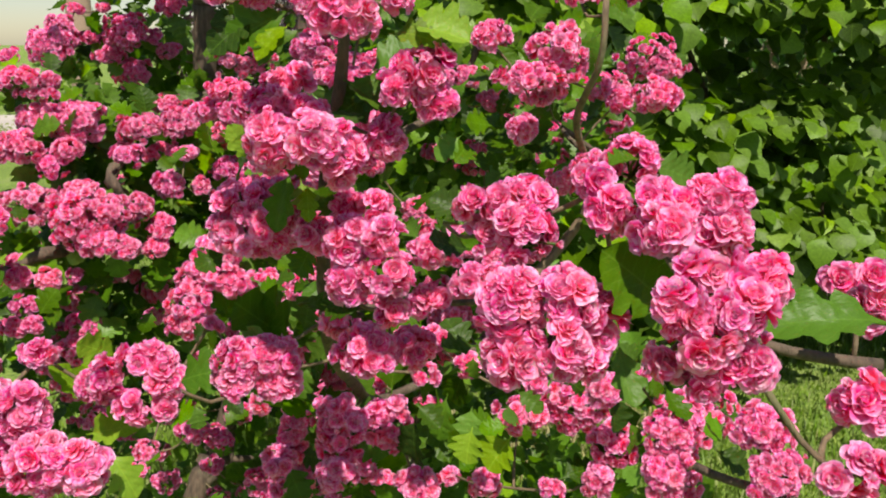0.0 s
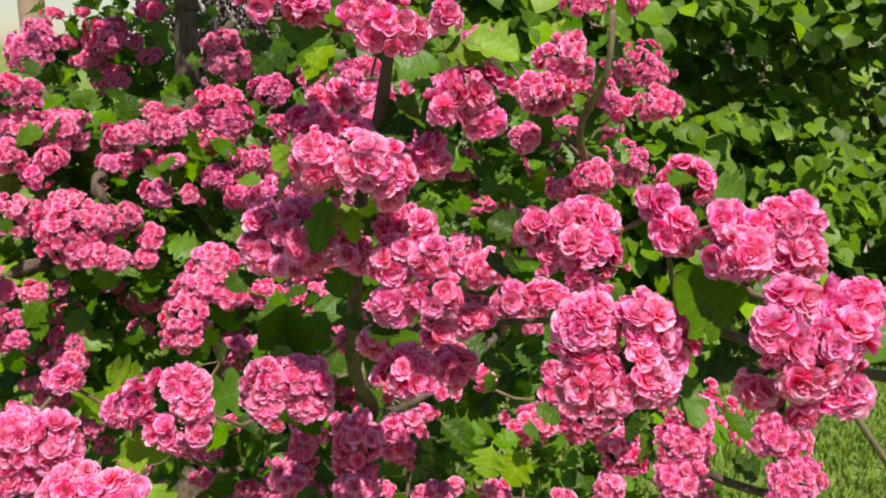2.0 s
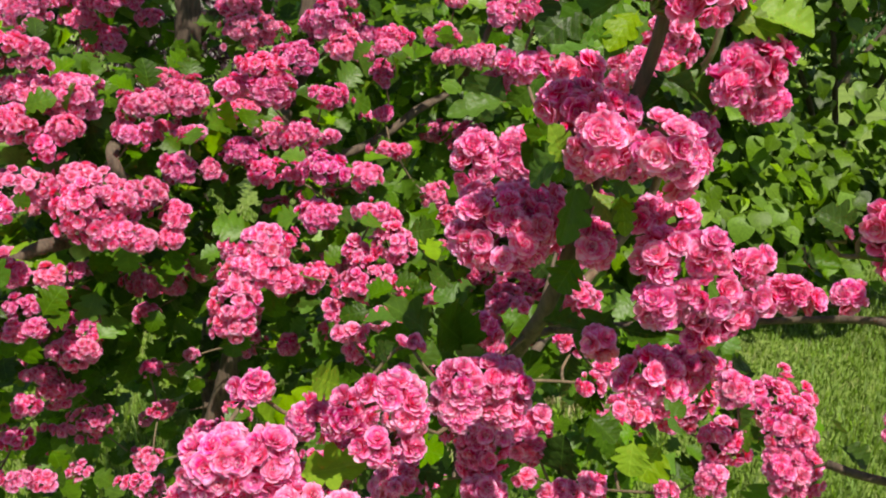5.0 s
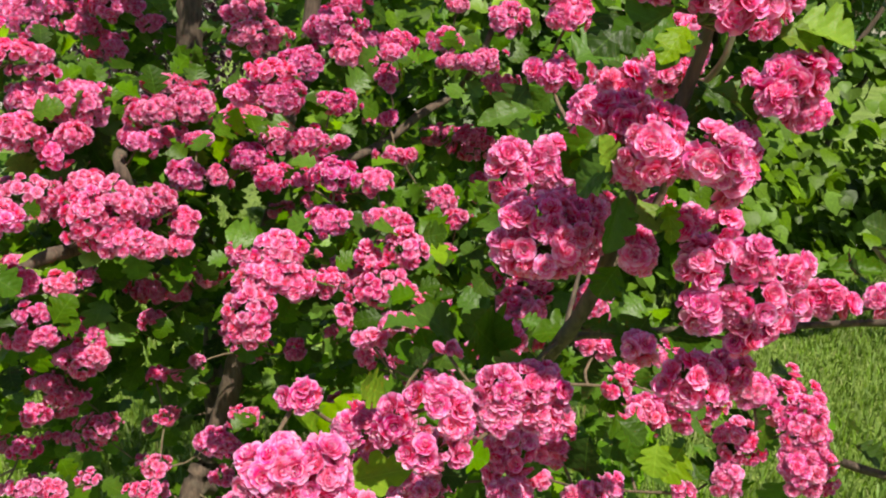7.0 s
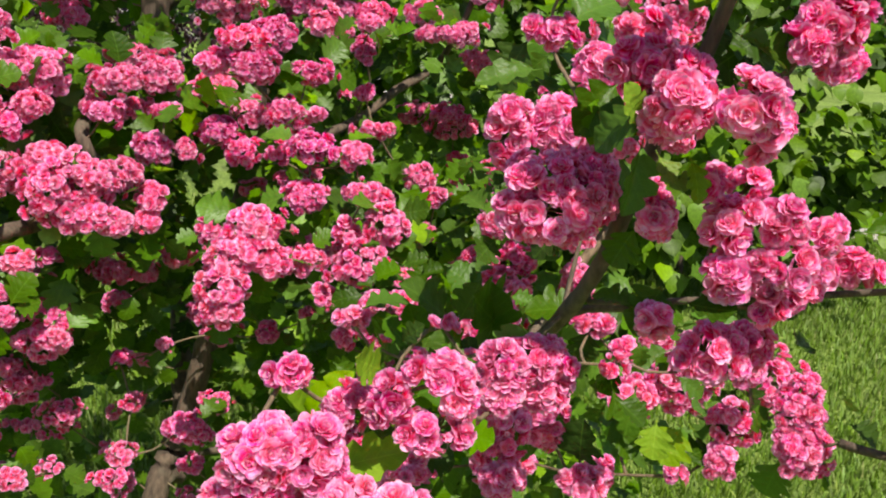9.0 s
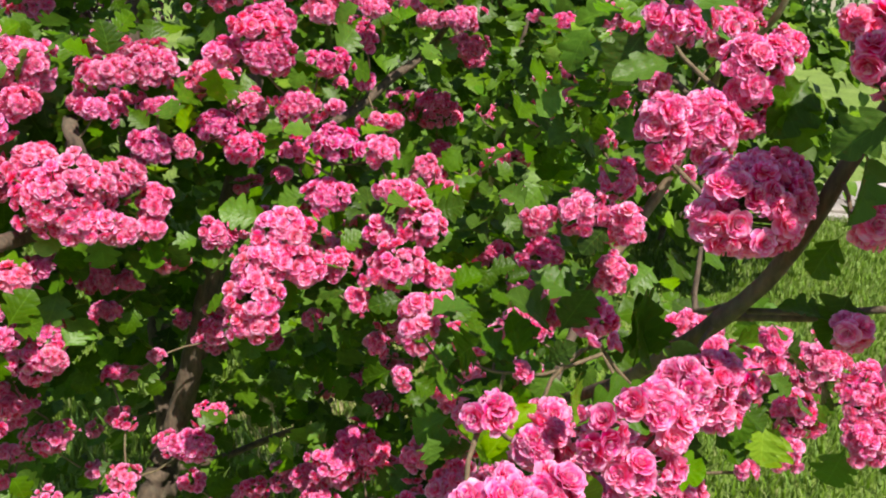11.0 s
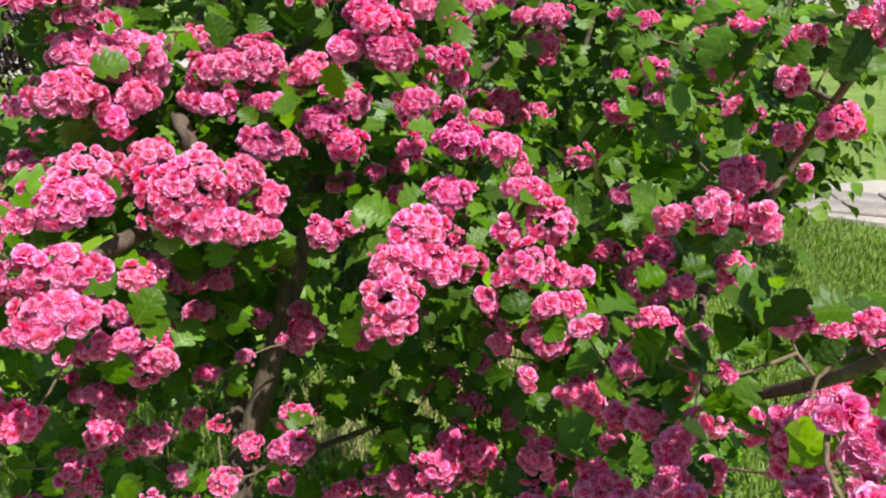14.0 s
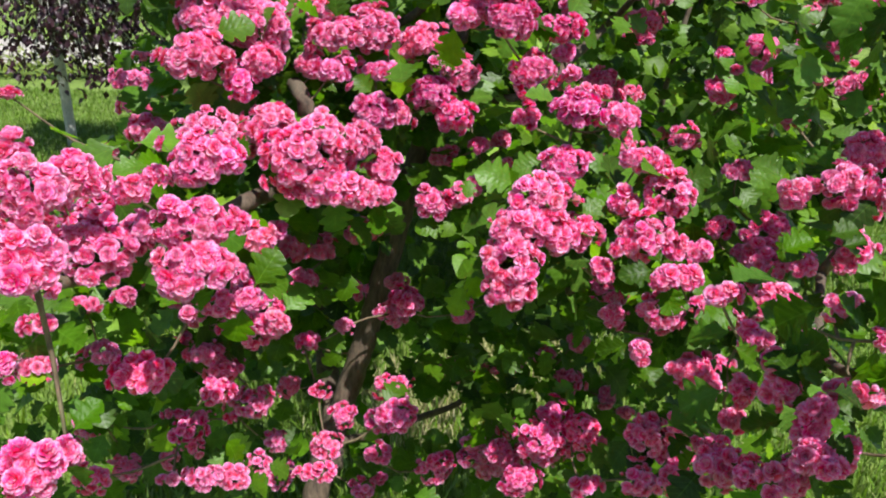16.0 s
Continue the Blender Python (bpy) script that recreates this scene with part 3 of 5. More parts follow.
truss(0.100, 0.265, 1.381, 0.019, 0.015)
truss(0.099, 0.272, 1.365, 0.019, 0.018)
truss(0.116, 0.272, 1.371, 0.020, 0.018)
truss(-0.102, 0.495, 1.371, 0.055, 0.047)
truss(-0.120, 0.497, 1.362, 0.030, 0.033)
truss(-0.083, 0.500, 1.379, 0.028, 0.030)
truss(-0.109, 0.565, 1.395, 0.030, 0.041)
truss(-0.078, 0.570, 1.395, 0.034, 0.041)
truss(-0.049, 0.575, 1.420, 0.041, 0.052)
truss(-0.235, 0.470, 1.294, 0.023, 0.015)
truss(-0.206, 0.480, 1.269, 0.030, 0.024)
truss(-0.083, 0.450, 1.441, 0.031, 0.028)
truss(-0.080, 0.432, 1.421, 0.020, 0.024)
placed_leaf((0.105, 0.343, 1.367), (0.079, 0.329, 1.395), 1.00)
placed_leaf((0.178, 0.308, 1.371), (0.135, 0.294, 1.384), 0.55)
placed_leaf((-0.020, 0.468, 1.453), (-0.049, 0.454, 1.442), 1.00)
placed_leaf((-0.010, 0.448, 1.485), (0.021, 0.434, 1.480), 0.90, True)
placed_leaf((-0.066, 0.438, 1.491), (-0.099, 0.424, 1.479), 0.80)
placed_leaf((-0.066, 0.428, 1.484), (-0.082, 0.414, 1.473), 0.70, True)
placed_leaf((-0.169, 0.516, 1.253), (-0.136, 0.502, 1.277), 0.80)
placed_leaf((-0.075, 0.463, 1.408), (-0.085, 0.449, 1.375), 0.50)
placed_leaf((-0.091, 0.458, 1.442), (-0.079, 0.444, 1.419), 0.60)
placed_leaf((-0.225, 0.505, 1.245), (-0.236, 0.491, 1.277), 0.60, True)
placed_leaf((-0.226, 0.503, 1.246), (-0.218, 0.489, 1.280), 0.60, True)
placed_leaf((-0.188, 0.448, 1.241), (-0.169, 0.434, 1.223), 0.80, True)
placed_leaf((0.091, 0.368, 1.344), (0.093, 0.354, 1.315), 0.60)
placed_leaf((0.114, 0.368, 1.321), (0.119, 0.354, 1.307), 0.70)
placed_leaf((0.025, 0.408, 1.375), (-0.000, 0.394, 1.382), 0.60)
placed_leaf((-0.070, 0.458, 1.403), (-0.064, 0.444, 1.384), 0.70, True)
placed_leaf((-0.040, 0.488, 1.327), (-0.063, 0.474, 1.310), 1.00)
placed_leaf((-0.158, 0.468, 1.261), (-0.138, 0.454, 1.257), 0.80)
placed_leaf((0.067, 0.628, 1.159), (0.044, 0.614, 1.138), 1.10, True)
placed_leaf((0.013, 0.608, 1.206), (0.002, 0.594, 1.173), 0.70)
placed_leaf((0.250, 0.668, 1.127), (0.276, 0.654, 1.112), 0.90)
placed_leaf((-0.043, 0.470, 1.454), (-0.016, 0.456, 1.445), 1.00)
placed_leaf((-0.018, 0.448, 1.479), (0.003, 0.434, 1.484), 0.80, True)
placed_leaf((-0.084, 0.438, 1.488), (-0.107, 0.424, 1.476), 0.90)
placed_leaf((-0.060, 0.428, 1.481), (-0.080, 0.414, 1.473), 0.60)
placed_leaf((-0.058, 0.440, 1.336), (-0.038, 0.426, 1.332), 0.80)
placed_leaf((0.011, 0.420, 1.373), (0.033, 0.406, 1.378), 0.60)
placed_leaf((-0.118, 0.658, 1.239), (-0.145, 0.644, 1.279), 0.68)
placed_leaf((-0.111, 0.658, 1.236), (-0.096, 0.644, 1.278), 0.68)
placed_leaf((-0.063, 0.440, 1.403), (-0.061, 0.426, 1.388), 0.60, True)
placed_leaf((-0.091, 0.440, 1.415), (-0.097, 0.426, 1.432), 0.70, True)
placed_leaf((-0.217, 0.483, 1.233), (-0.179, 0.469, 1.248), 0.60, True)
placed_leaf((0.033, 0.608, 1.177), (0.025, 0.594, 1.153), 1.10, True)
placed_leaf((-0.012, 0.588, 1.207), (0.006, 0.574, 1.194), 0.90)
placed_leaf((-0.067, 0.513, 1.429), (-0.093, 0.499, 1.406), 0.80)
placed_leaf((-0.072, 0.513, 1.426), (-0.081, 0.499, 1.395), 0.70)
placed_leaf((-0.044, 0.453, 1.456), (-0.020, 0.439, 1.444), 0.80)
placed_leaf((-0.189, 0.478, 1.288), (-0.209, 0.464, 1.304), 0.80, True)
placed_leaf((0.003, 0.628, 1.201), (0.013, 0.614, 1.145), 0.50)
placed_leaf((0.030, 0.458, 1.305), (0.006, 0.444, 1.307), 0.60)
placed_leaf((-0.096, 0.558, 1.266), (-0.137, 0.544, 1.304), 0.90)
placed_leaf((-0.114, 0.558, 1.261), (-0.117, 0.544, 1.306), 0.70)
placed_leaf((-0.108, 0.668, 1.210), (-0.123, 0.654, 1.182), 1.00)
placed_leaf((-0.078, 0.608, 1.426), (-0.118, 0.594, 1.427), 0.50)
placed_leaf((-0.127, 0.508, 1.348), (-0.144, 0.494, 1.339), 0.80)
placed_leaf((0.071, 0.658, 1.187), (0.093, 0.644, 1.176), 0.70)
placed_leaf((-0.168, 0.558, 1.268), (-0.163, 0.544, 1.284), 0.70)
truss(0.164, 0.287, 1.347, 0.022, 0.028)
truss(0.182, 0.324, 1.377, 0.018, 0.025)
truss(0.182, 0.347, 1.378, 0.021, 0.016)
truss(-0.180, 0.530, 1.250, 0.027, 0.025)
truss(-0.147, 0.532, 1.287, 0.013, 0.012)
truss(-0.150, 0.532, 1.293, 0.012, 0.010)
truss(-0.156, 0.537, 1.286, 0.013, 0.012)
truss(0.273, 0.589, 1.147, 0.044, 0.039)
truss(0.266, 0.608, 1.177, 0.047, 0.039)
truss(-0.005, 0.609, 1.222, 0.022, 0.017)
truss(-0.078, 0.619, 1.128, 0.034, 0.029)
truss(-0.012, 0.626, 1.116, 0.034, 0.030)
truss(-0.054, 0.630, 1.488, 0.032, 0.024)
truss(-0.061, 0.638, 1.449, 0.044, 0.019)
truss(-0.079, 0.640, 1.161, 0.041, 0.051)
truss(-0.147, 0.643, 1.179, 0.017, 0.021)
truss(-0.036, 0.650, 1.159, 0.039, 0.052)
truss(-0.138, 0.653, 1.214, 0.013, 0.017)
truss(0.003, 0.663, 1.232, 0.032, 0.019)
truss(-0.077, 0.666, 1.242, 0.038, 0.029)
truss(-0.139, 0.666, 1.107, 0.027, 0.018)
truss(0.031, 0.668, 1.204, 0.020, 0.025)
truss(0.090, 0.671, 1.187, 0.020, 0.030)
truss(-0.088, 0.675, 1.155, 0.029, 0.025)
truss(0.217, 0.676, 1.097, 0.057, 0.049)
truss(0.096, 0.677, 1.206, 0.030, 0.022)
truss(-0.163, 0.677, 1.215, 0.013, 0.008)
truss(0.153, 0.683, 1.177, 0.037, 0.029)
truss(-0.140, 0.684, 1.105, 0.033, 0.028)
truss(-0.137, 0.689, 1.223, 0.028, 0.019)
truss(0.219, 0.691, 1.129, 0.046, 0.044)
truss(-0.663, 0.700, 1.143, 0.040, 0.035)
truss(-0.131, 0.701, 1.121, 0.027, 0.057)
truss(0.112, 0.703, 1.066, 0.028, 0.020)
truss(0.157, 0.708, 1.074, 0.034, 0.035)
truss(0.238, 0.713, 1.132, 0.034, 0.034)
truss(-0.130, 0.713, 1.070, 0.039, 0.035)
truss(-0.093, 0.720, 1.135, 0.033, 0.027)
truss(0.172, 0.721, 1.104, 0.048, 0.045)
truss(-0.068, 0.725, 1.077, 0.020, 0.029)
truss(-0.649, 0.729, 1.136, 0.015, 0.023)
truss(0.051, 0.732, 1.054, 0.032, 0.032)
truss(-0.662, 0.734, 1.259, 0.044, 0.042)
truss(-0.132, 0.740, 1.130, 0.028, 0.029)
truss(-0.143, 0.740, 1.053, 0.030, 0.025)
truss(-0.657, 0.745, 1.292, 0.042, 0.040)
truss(-0.102, 0.750, 1.163, 0.025, 0.020)
truss(-0.129, 0.758, 1.146, 0.025, 0.020)
truss(-0.096, 0.759, 1.149, 0.029, 0.017)
truss(0.092, 0.763, 1.113, 0.061, 0.043)
truss(-0.178, 0.768, 1.201, 0.026, 0.017)
truss(0.149, 0.770, 1.122, 0.058, 0.056)
truss(-0.060, 0.787, 1.138, 0.018, 0.020)
truss(0.049, 0.789, 1.484, 0.032, 0.022)
truss(-0.130, 0.793, 1.026, 0.048, 0.040)
truss(-0.674, 0.793, 1.310, 0.020, 0.021)
truss(0.090, 0.797, 1.446, 0.069, 0.034)
truss(-0.123, 0.798, 1.098, 0.026, 0.026)
truss(-0.051, 0.805, 1.109, 0.021, 0.018)
truss(-0.107, 0.816, 1.138, 0.037, 0.029)
truss(-0.668, 0.817, 1.209, 0.019, 0.016)
truss(0.142, 0.818, 1.146, 0.036, 0.020)
truss(0.106, 0.820, 1.428, 0.031, 0.025)
truss(-0.056, 0.823, 1.134, 0.026, 0.021)
truss(0.283, 0.823, 1.085, 0.078, 0.065)
truss(-0.103, 0.824, 1.053, 0.023, 0.023)
truss(0.120, 0.826, 1.467, 0.054, 0.054)
truss(0.220, 0.828, 1.129, 0.022, 0.025)
truss(0.015, 0.831, 1.005, 0.025, 0.022)
truss(0.143, 0.842, 1.526, 0.042, 0.027)
truss(0.060, 0.859, 1.252, 0.036, 0.038)
truss(-0.100, 0.861, 1.000, 0.030, 0.030)
truss(-0.656, 0.864, 1.274, 0.048, 0.031)
truss(-0.026, 0.874, 1.141, 0.034, 0.028)
truss(-0.587, 0.879, 1.187, 0.028, 0.028)
truss(0.196, 0.882, 1.526, 0.038, 0.029)
truss(-0.049, 0.884, 1.135, 0.028, 0.025)
truss(-0.574, 0.887, 1.198, 0.064, 0.044)
truss(-0.033, 0.889, 1.148, 0.042, 0.026)
truss(0.025, 0.889, 1.258, 0.050, 0.044)
truss(0.234, 0.893, 1.422, 0.050, 0.041)
truss(-0.650, 0.894, 1.212, 0.065, 0.051)
truss(0.093, 0.895, 1.386, 0.034, 0.031)
truss(-0.577, 0.897, 1.230, 0.069, 0.039)
truss(0.169, 0.897, 1.343, 0.047, 0.038)
truss(-0.054, 0.898, 1.127, 0.036, 0.030)
truss(0.182, 0.903, 1.114, 0.027, 0.037)
truss(-0.058, 0.905, 1.116, 0.023, 0.023)
truss(-0.013, 0.908, 1.246, 0.045, 0.032)
truss(-0.097, 0.909, 0.928, 0.039, 0.039)
truss(0.119, 0.912, 1.425, 0.039, 0.027)
truss(-0.076, 0.912, 1.108, 0.035, 0.029)
truss(-0.138, 0.913, 1.161, 0.031, 0.025)
truss(-0.085, 0.914, 1.120, 0.042, 0.032)
truss(-0.096, 0.917, 0.986, 0.025, 0.038)
truss(0.022, 0.918, 1.165, 0.032, 0.024)
truss(-0.069, 0.918, 1.033, 0.030, 0.030)
truss(-0.298, 0.919, 1.154, 0.047, 0.031)
truss(-0.089, 0.921, 1.051, 0.042, 0.035)
truss(-0.130, 0.922, 0.920, 0.039, 0.032)
truss(-0.087, 0.923, 0.951, 0.038, 0.025)
truss(-0.625, 0.925, 1.210, 0.031, 0.033)
truss(-0.107, 0.928, 1.154, 0.036, 0.032)
truss(-0.294, 0.932, 1.178, 0.053, 0.050)
truss(0.094, 0.932, 1.174, 0.037, 0.042)
truss(-0.144, 0.932, 1.074, 0.024, 0.030)
truss(-0.126, 0.934, 1.116, 0.050, 0.040)
truss(-0.245, 0.938, 1.195, 0.038, 0.038)
truss(0.033, 0.939, 1.118, 0.025, 0.018)
truss(0.144, 0.941, 1.322, 0.038, 0.028)
truss(-0.275, 0.942, 1.207, 0.075, 0.044)
truss(-0.112, 0.942, 0.965, 0.058, 0.048)
truss(-0.149, 0.942, 1.191, 0.060, 0.042)
truss(-0.081, 0.947, 1.173, 0.029, 0.022)
truss(-0.190, 0.949, 1.152, 0.028, 0.035)
truss(-0.106, 0.950, 1.101, 0.035, 0.035)
truss(-0.260, 0.951, 1.233, 0.069, 0.044)
truss(0.189, 0.953, 1.276, 0.017, 0.023)
truss(0.100, 0.954, 1.277, 0.055, 0.041)
truss(-0.122, 0.956, 1.230, 0.045, 0.047)
truss(0.017, 0.957, 1.118, 0.048, 0.031)
truss(-0.167, 0.964, 0.892, 0.047, 0.027)
truss(0.119, 0.971, 1.146, 0.032, 0.032)
truss(-0.164, 0.971, 1.219, 0.030, 0.028)
truss(0.016, 0.974, 1.148, 0.051, 0.048)
truss(-0.017, 0.977, 1.024, 0.033, 0.024)
truss(-0.143, 0.978, 1.263, 0.050, 0.027)
truss(-0.142, 0.981, 1.168, 0.035, 0.029)
truss(-0.632, 0.981, 1.060, 0.052, 0.038)
truss(-0.579, 0.985, 1.253, 0.049, 0.031)
truss(-0.550, 0.987, 1.262, 0.031, 0.031)
truss(-0.569, 0.990, 1.269, 0.062, 0.039)
truss(0.005, 0.997, 1.081, 0.033, 0.027)
truss(0.011, 1.003, 1.146, 0.039, 0.026)
truss(-0.590, 1.006, 1.107, 0.017, 0.016)
truss(-0.559, 1.012, 1.112, 0.047, 0.029)
truss(-0.532, 1.012, 1.117, 0.028, 0.023)
truss(0.044, 1.014, 1.171, 0.062, 0.042)
truss(-0.153, 1.020, 0.926, 0.041, 0.048)
truss(-0.153, 1.022, 1.296, 0.042, 0.036)
truss(-0.200, 1.027, 1.300, 0.051, 0.045)
truss(-0.205, 1.028, 1.247, 0.051, 0.037)
truss(-0.580, 1.028, 0.909, 0.047, 0.026)
truss(-0.220, 1.034, 0.859, 0.049, 0.035)
truss(-0.553, 1.034, 1.135, 0.042, 0.024)
truss(-0.196, 1.035, 0.914, 0.062, 0.048)
truss(-0.662, 1.036, 1.204, 0.042, 0.026)
truss(-0.003, 1.036, 1.170, 0.038, 0.026)
truss(-0.551, 1.036, 0.902, 0.032, 0.032)
truss(-0.136, 1.037, 0.894, 0.042, 0.035)
truss(-0.564, 1.043, 1.173, 0.044, 0.033)
truss(-0.566, 1.044, 1.001, 0.039, 0.024)
truss(-0.522, 1.046, 1.166, 0.037, 0.033)
truss(-0.181, 1.054, 0.880, 0.055, 0.037)
truss(0.030, 1.056, 1.232, 0.039, 0.025)
truss(-0.451, 1.056, 1.219, 0.072, 0.043)
truss(-0.765, 1.057, 1.038, 0.024, 0.037)
truss(-0.417, 1.059, 1.209, 0.039, 0.036)
truss(-0.484, 1.059, 1.246, 0.061, 0.065)
truss(-0.120, 1.060, 1.090, 0.051, 0.050)
truss(-0.735, 1.068, 1.079, 0.036, 0.021)
truss(-0.194, 1.068, 1.336, 0.027, 0.017)
truss(-0.448, 1.070, 1.250, 0.068, 0.068)
truss(-0.166, 1.074, 0.916, 0.043, 0.036)
truss(-0.263, 1.074, 1.388, 0.054, 0.042)
truss(-0.272, 1.075, 1.418, 0.059, 0.032)
truss(-0.742, 1.075, 1.024, 0.046, 0.027)
truss(-0.228, 1.083, 1.333, 0.051, 0.041)
truss(-0.525, 1.090, 0.879, 0.030, 0.029)
truss(-0.588, 1.090, 1.183, 0.031, 0.023)
truss(-0.501, 1.094, 1.054, 0.030, 0.034)
truss(-0.456, 1.094, 0.858, 0.049, 0.025)
truss(0.236, 1.094, 1.239, 0.043, 0.046)
truss(-0.602, 1.095, 0.930, 0.041, 0.034)
truss(-0.361, 1.096, 0.926, 0.055, 0.039)
truss(-0.703, 1.098, 0.875, 0.035, 0.032)
truss(-0.219, 1.098, 0.854, 0.044, 0.037)
truss(-0.158, 1.099, 1.160, 0.035, 0.026)
truss(-0.561, 1.100, 1.258, 0.083, 0.057)
truss(-0.197, 1.100, 1.380, 0.050, 0.031)
truss(0.208, 1.104, 1.420, 0.058, 0.043)
truss(-0.577, 1.105, 1.333, 0.071, 0.035)
truss(-0.573, 1.105, 1.349, 0.041, 0.030)
truss(-0.386, 1.105, 1.223, 0.033, 0.045)
truss(-0.534, 1.108, 1.311, 0.026, 0.033)
truss(-0.192, 1.112, 1.158, 0.045, 0.042)
truss(-0.443, 1.114, 0.882, 0.034, 0.034)
truss(-0.511, 1.116, 1.336, 0.041, 0.032)
truss(-0.522, 1.118, 1.046, 0.065, 0.048)
truss(-0.039, 1.120, 0.885, 0.023, 0.019)
truss(0.177, 1.123, 1.443, 0.060, 0.028)
truss(-0.574, 1.128, 1.430, 0.053, 0.028)
truss(-0.563, 1.128, 0.980, 0.042, 0.028)
truss(-0.519, 1.129, 1.077, 0.056, 0.036)
truss(-0.552, 1.133, 1.035, 0.028, 0.021)
truss(-0.439, 1.133, 1.324, 0.050, 0.033)
truss(-0.556, 1.134, 1.409, 0.053, 0.018)
truss(-0.533, 1.134, 1.246, 0.036, 0.035)
truss(-0.578, 1.137, 1.002, 0.049, 0.028)
truss(-0.286, 1.139, 1.185, 0.032, 0.032)
truss(-0.120, 1.139, 0.929, 0.037, 0.032)
truss(-0.318, 1.140, 1.174, 0.042, 0.032)
truss(-0.059, 1.140, 0.902, 0.027, 0.032)
truss(-0.521, 1.144, 1.365, 0.065, 0.040)
truss(-0.241, 1.145, 0.826, 0.045, 0.029)
truss(-0.282, 1.147, 0.821, 0.045, 0.023)
truss(-0.175, 1.152, 0.855, 0.051, 0.036)
truss(-0.560, 1.153, 1.374, 0.065, 0.040)
truss(-0.564, 1.154, 0.952, 0.032, 0.024)
truss(-0.582, 1.159, 1.047, 0.042, 0.035)
truss(-0.388, 1.160, 1.278, 0.049, 0.049)
truss(-0.694, 1.166, 0.994, 0.041, 0.034)
truss(-0.507, 1.166, 1.370, 0.056, 0.056)
truss(-0.603, 1.169, 1.458, 0.029, 0.024)
truss(-0.566, 1.169, 0.979, 0.032, 0.032)
truss(-0.527, 1.171, 0.916, 0.053, 0.035)
truss(-0.286, 1.172, 0.791, 0.044, 0.036)
truss(-0.431, 1.172, 1.358, 0.066, 0.037)
truss(-0.144, 1.176, 0.945, 0.023, 0.026)
truss(-0.458, 1.177, 1.326, 0.033, 0.026)
truss(-0.364, 1.180, 0.818, 0.046, 0.032)
truss(-0.090, 1.182, 0.964, 0.031, 0.026)
truss(-0.560, 1.182, 0.960, 0.053, 0.031)
truss(-0.555, 1.184, 1.095, 0.056, 0.042)
truss(-0.710, 1.184, 1.049, 0.041, 0.021)
truss(-0.428, 1.187, 1.314, 0.031, 0.024)
truss(-0.442, 1.188, 0.916, 0.026, 0.026)
truss(-0.562, 1.189, 1.424, 0.038, 0.024)
truss(-0.113, 1.189, 1.301, 0.060, 0.024)
truss(-0.668, 1.193, 1.054, 0.035, 0.021)
truss(-0.379, 1.193, 1.320, 0.046, 0.024)
truss(-0.283, 1.198, 1.269, 0.046, 0.040)
truss(-0.255, 1.199, 1.010, 0.034, 0.038)
truss(0.253, 1.199, 1.376, 0.046, 0.051)
truss(-0.311, 1.200, 1.295, 0.046, 0.038)
truss(0.294, 1.201, 1.310, 0.060, 0.060)
truss(-0.357, 1.202, 0.855, 0.050, 0.035)
truss(-0.196, 1.206, 1.030, 0.029, 0.032)
truss(-0.381, 1.207, 1.361, 0.062, 0.062)
truss(-0.192, 1.208, 0.771, 0.050, 0.050)
truss(0.215, 1.212, 1.272, 0.042, 0.034)
truss(-0.126, 1.216, 1.160, 0.033, 0.025)
truss(-0.114, 1.216, 1.439, 0.042, 0.025)
truss(-0.269, 1.216, 1.317, 0.047, 0.033)
truss(-0.455, 1.222, 0.969, 0.029, 0.026)
truss(-0.115, 1.228, 0.923, 0.028, 0.028)
truss(-0.028, 1.229, 1.145, 0.041, 0.030)
truss(-0.016, 1.230, 1.199, 0.037, 0.032)
truss(-0.677, 1.234, 1.179, 0.034, 0.032)
truss(-0.375, 1.236, 0.727, 0.042, 0.029)
truss(-0.320, 1.240, 1.011, 0.044, 0.041)
truss(-0.647, 1.240, 1.177, 0.038, 0.030)
truss(-0.037, 1.242, 1.227, 0.050, 0.039)
truss(-0.460, 1.243, 1.049, 0.044, 0.029)
truss(-0.314, 1.244, 1.354, 0.059, 0.041)
truss(0.266, 1.246, 1.322, 0.043, 0.022)
truss(-0.199, 1.247, 1.190, 0.040, 0.033)
truss(0.003, 1.250, 1.428, 0.050, 0.028)
truss(-0.632, 1.251, 1.239, 0.055, 0.031)
truss(-0.333, 1.253, 0.878, 0.060, 0.039)
truss(-0.118, 1.254, 1.400, 0.030, 0.037)
truss(-0.605, 1.254, 0.808, 0.034, 0.025)
truss(-0.227, 1.257, 1.222, 0.027, 0.022)
truss(-0.237, 1.257, 1.417, 0.061, 0.041)
truss(-0.399, 1.257, 0.972, 0.030, 0.022)
truss(-0.170, 1.260, 1.434, 0.048, 0.041)
truss(-0.025, 1.262, 1.426, 0.044, 0.026)
truss(-0.174, 1.271, 1.500, 0.050, 0.021)
truss(-0.271, 1.273, 1.203, 0.043, 0.028)
truss(0.082, 1.274, 1.233, 0.042, 0.029)
truss(-0.112, 1.275, 1.341, 0.031, 0.023)
truss(-0.153, 1.276, 0.998, 0.037, 0.028)
truss(-0.143, 1.276, 0.889, 0.034, 0.024)
truss(-0.598, 1.276, 0.842, 0.051, 0.025)
truss(-0.544, 1.278, 0.836, 0.034, 0.017)
truss(-0.193, 1.279, 1.471, 0.065, 0.050)
truss(-0.300, 1.281, 1.452, 0.083, 0.060)
truss(-0.377, 1.281, 1.099, 0.044, 0.033)
truss(-0.310, 1.284, 1.491, 0.046, 0.031)
truss(-0.603, 1.287, 1.475, 0.059, 0.049)
truss(-0.491, 1.290, 0.785, 0.042, 0.034)
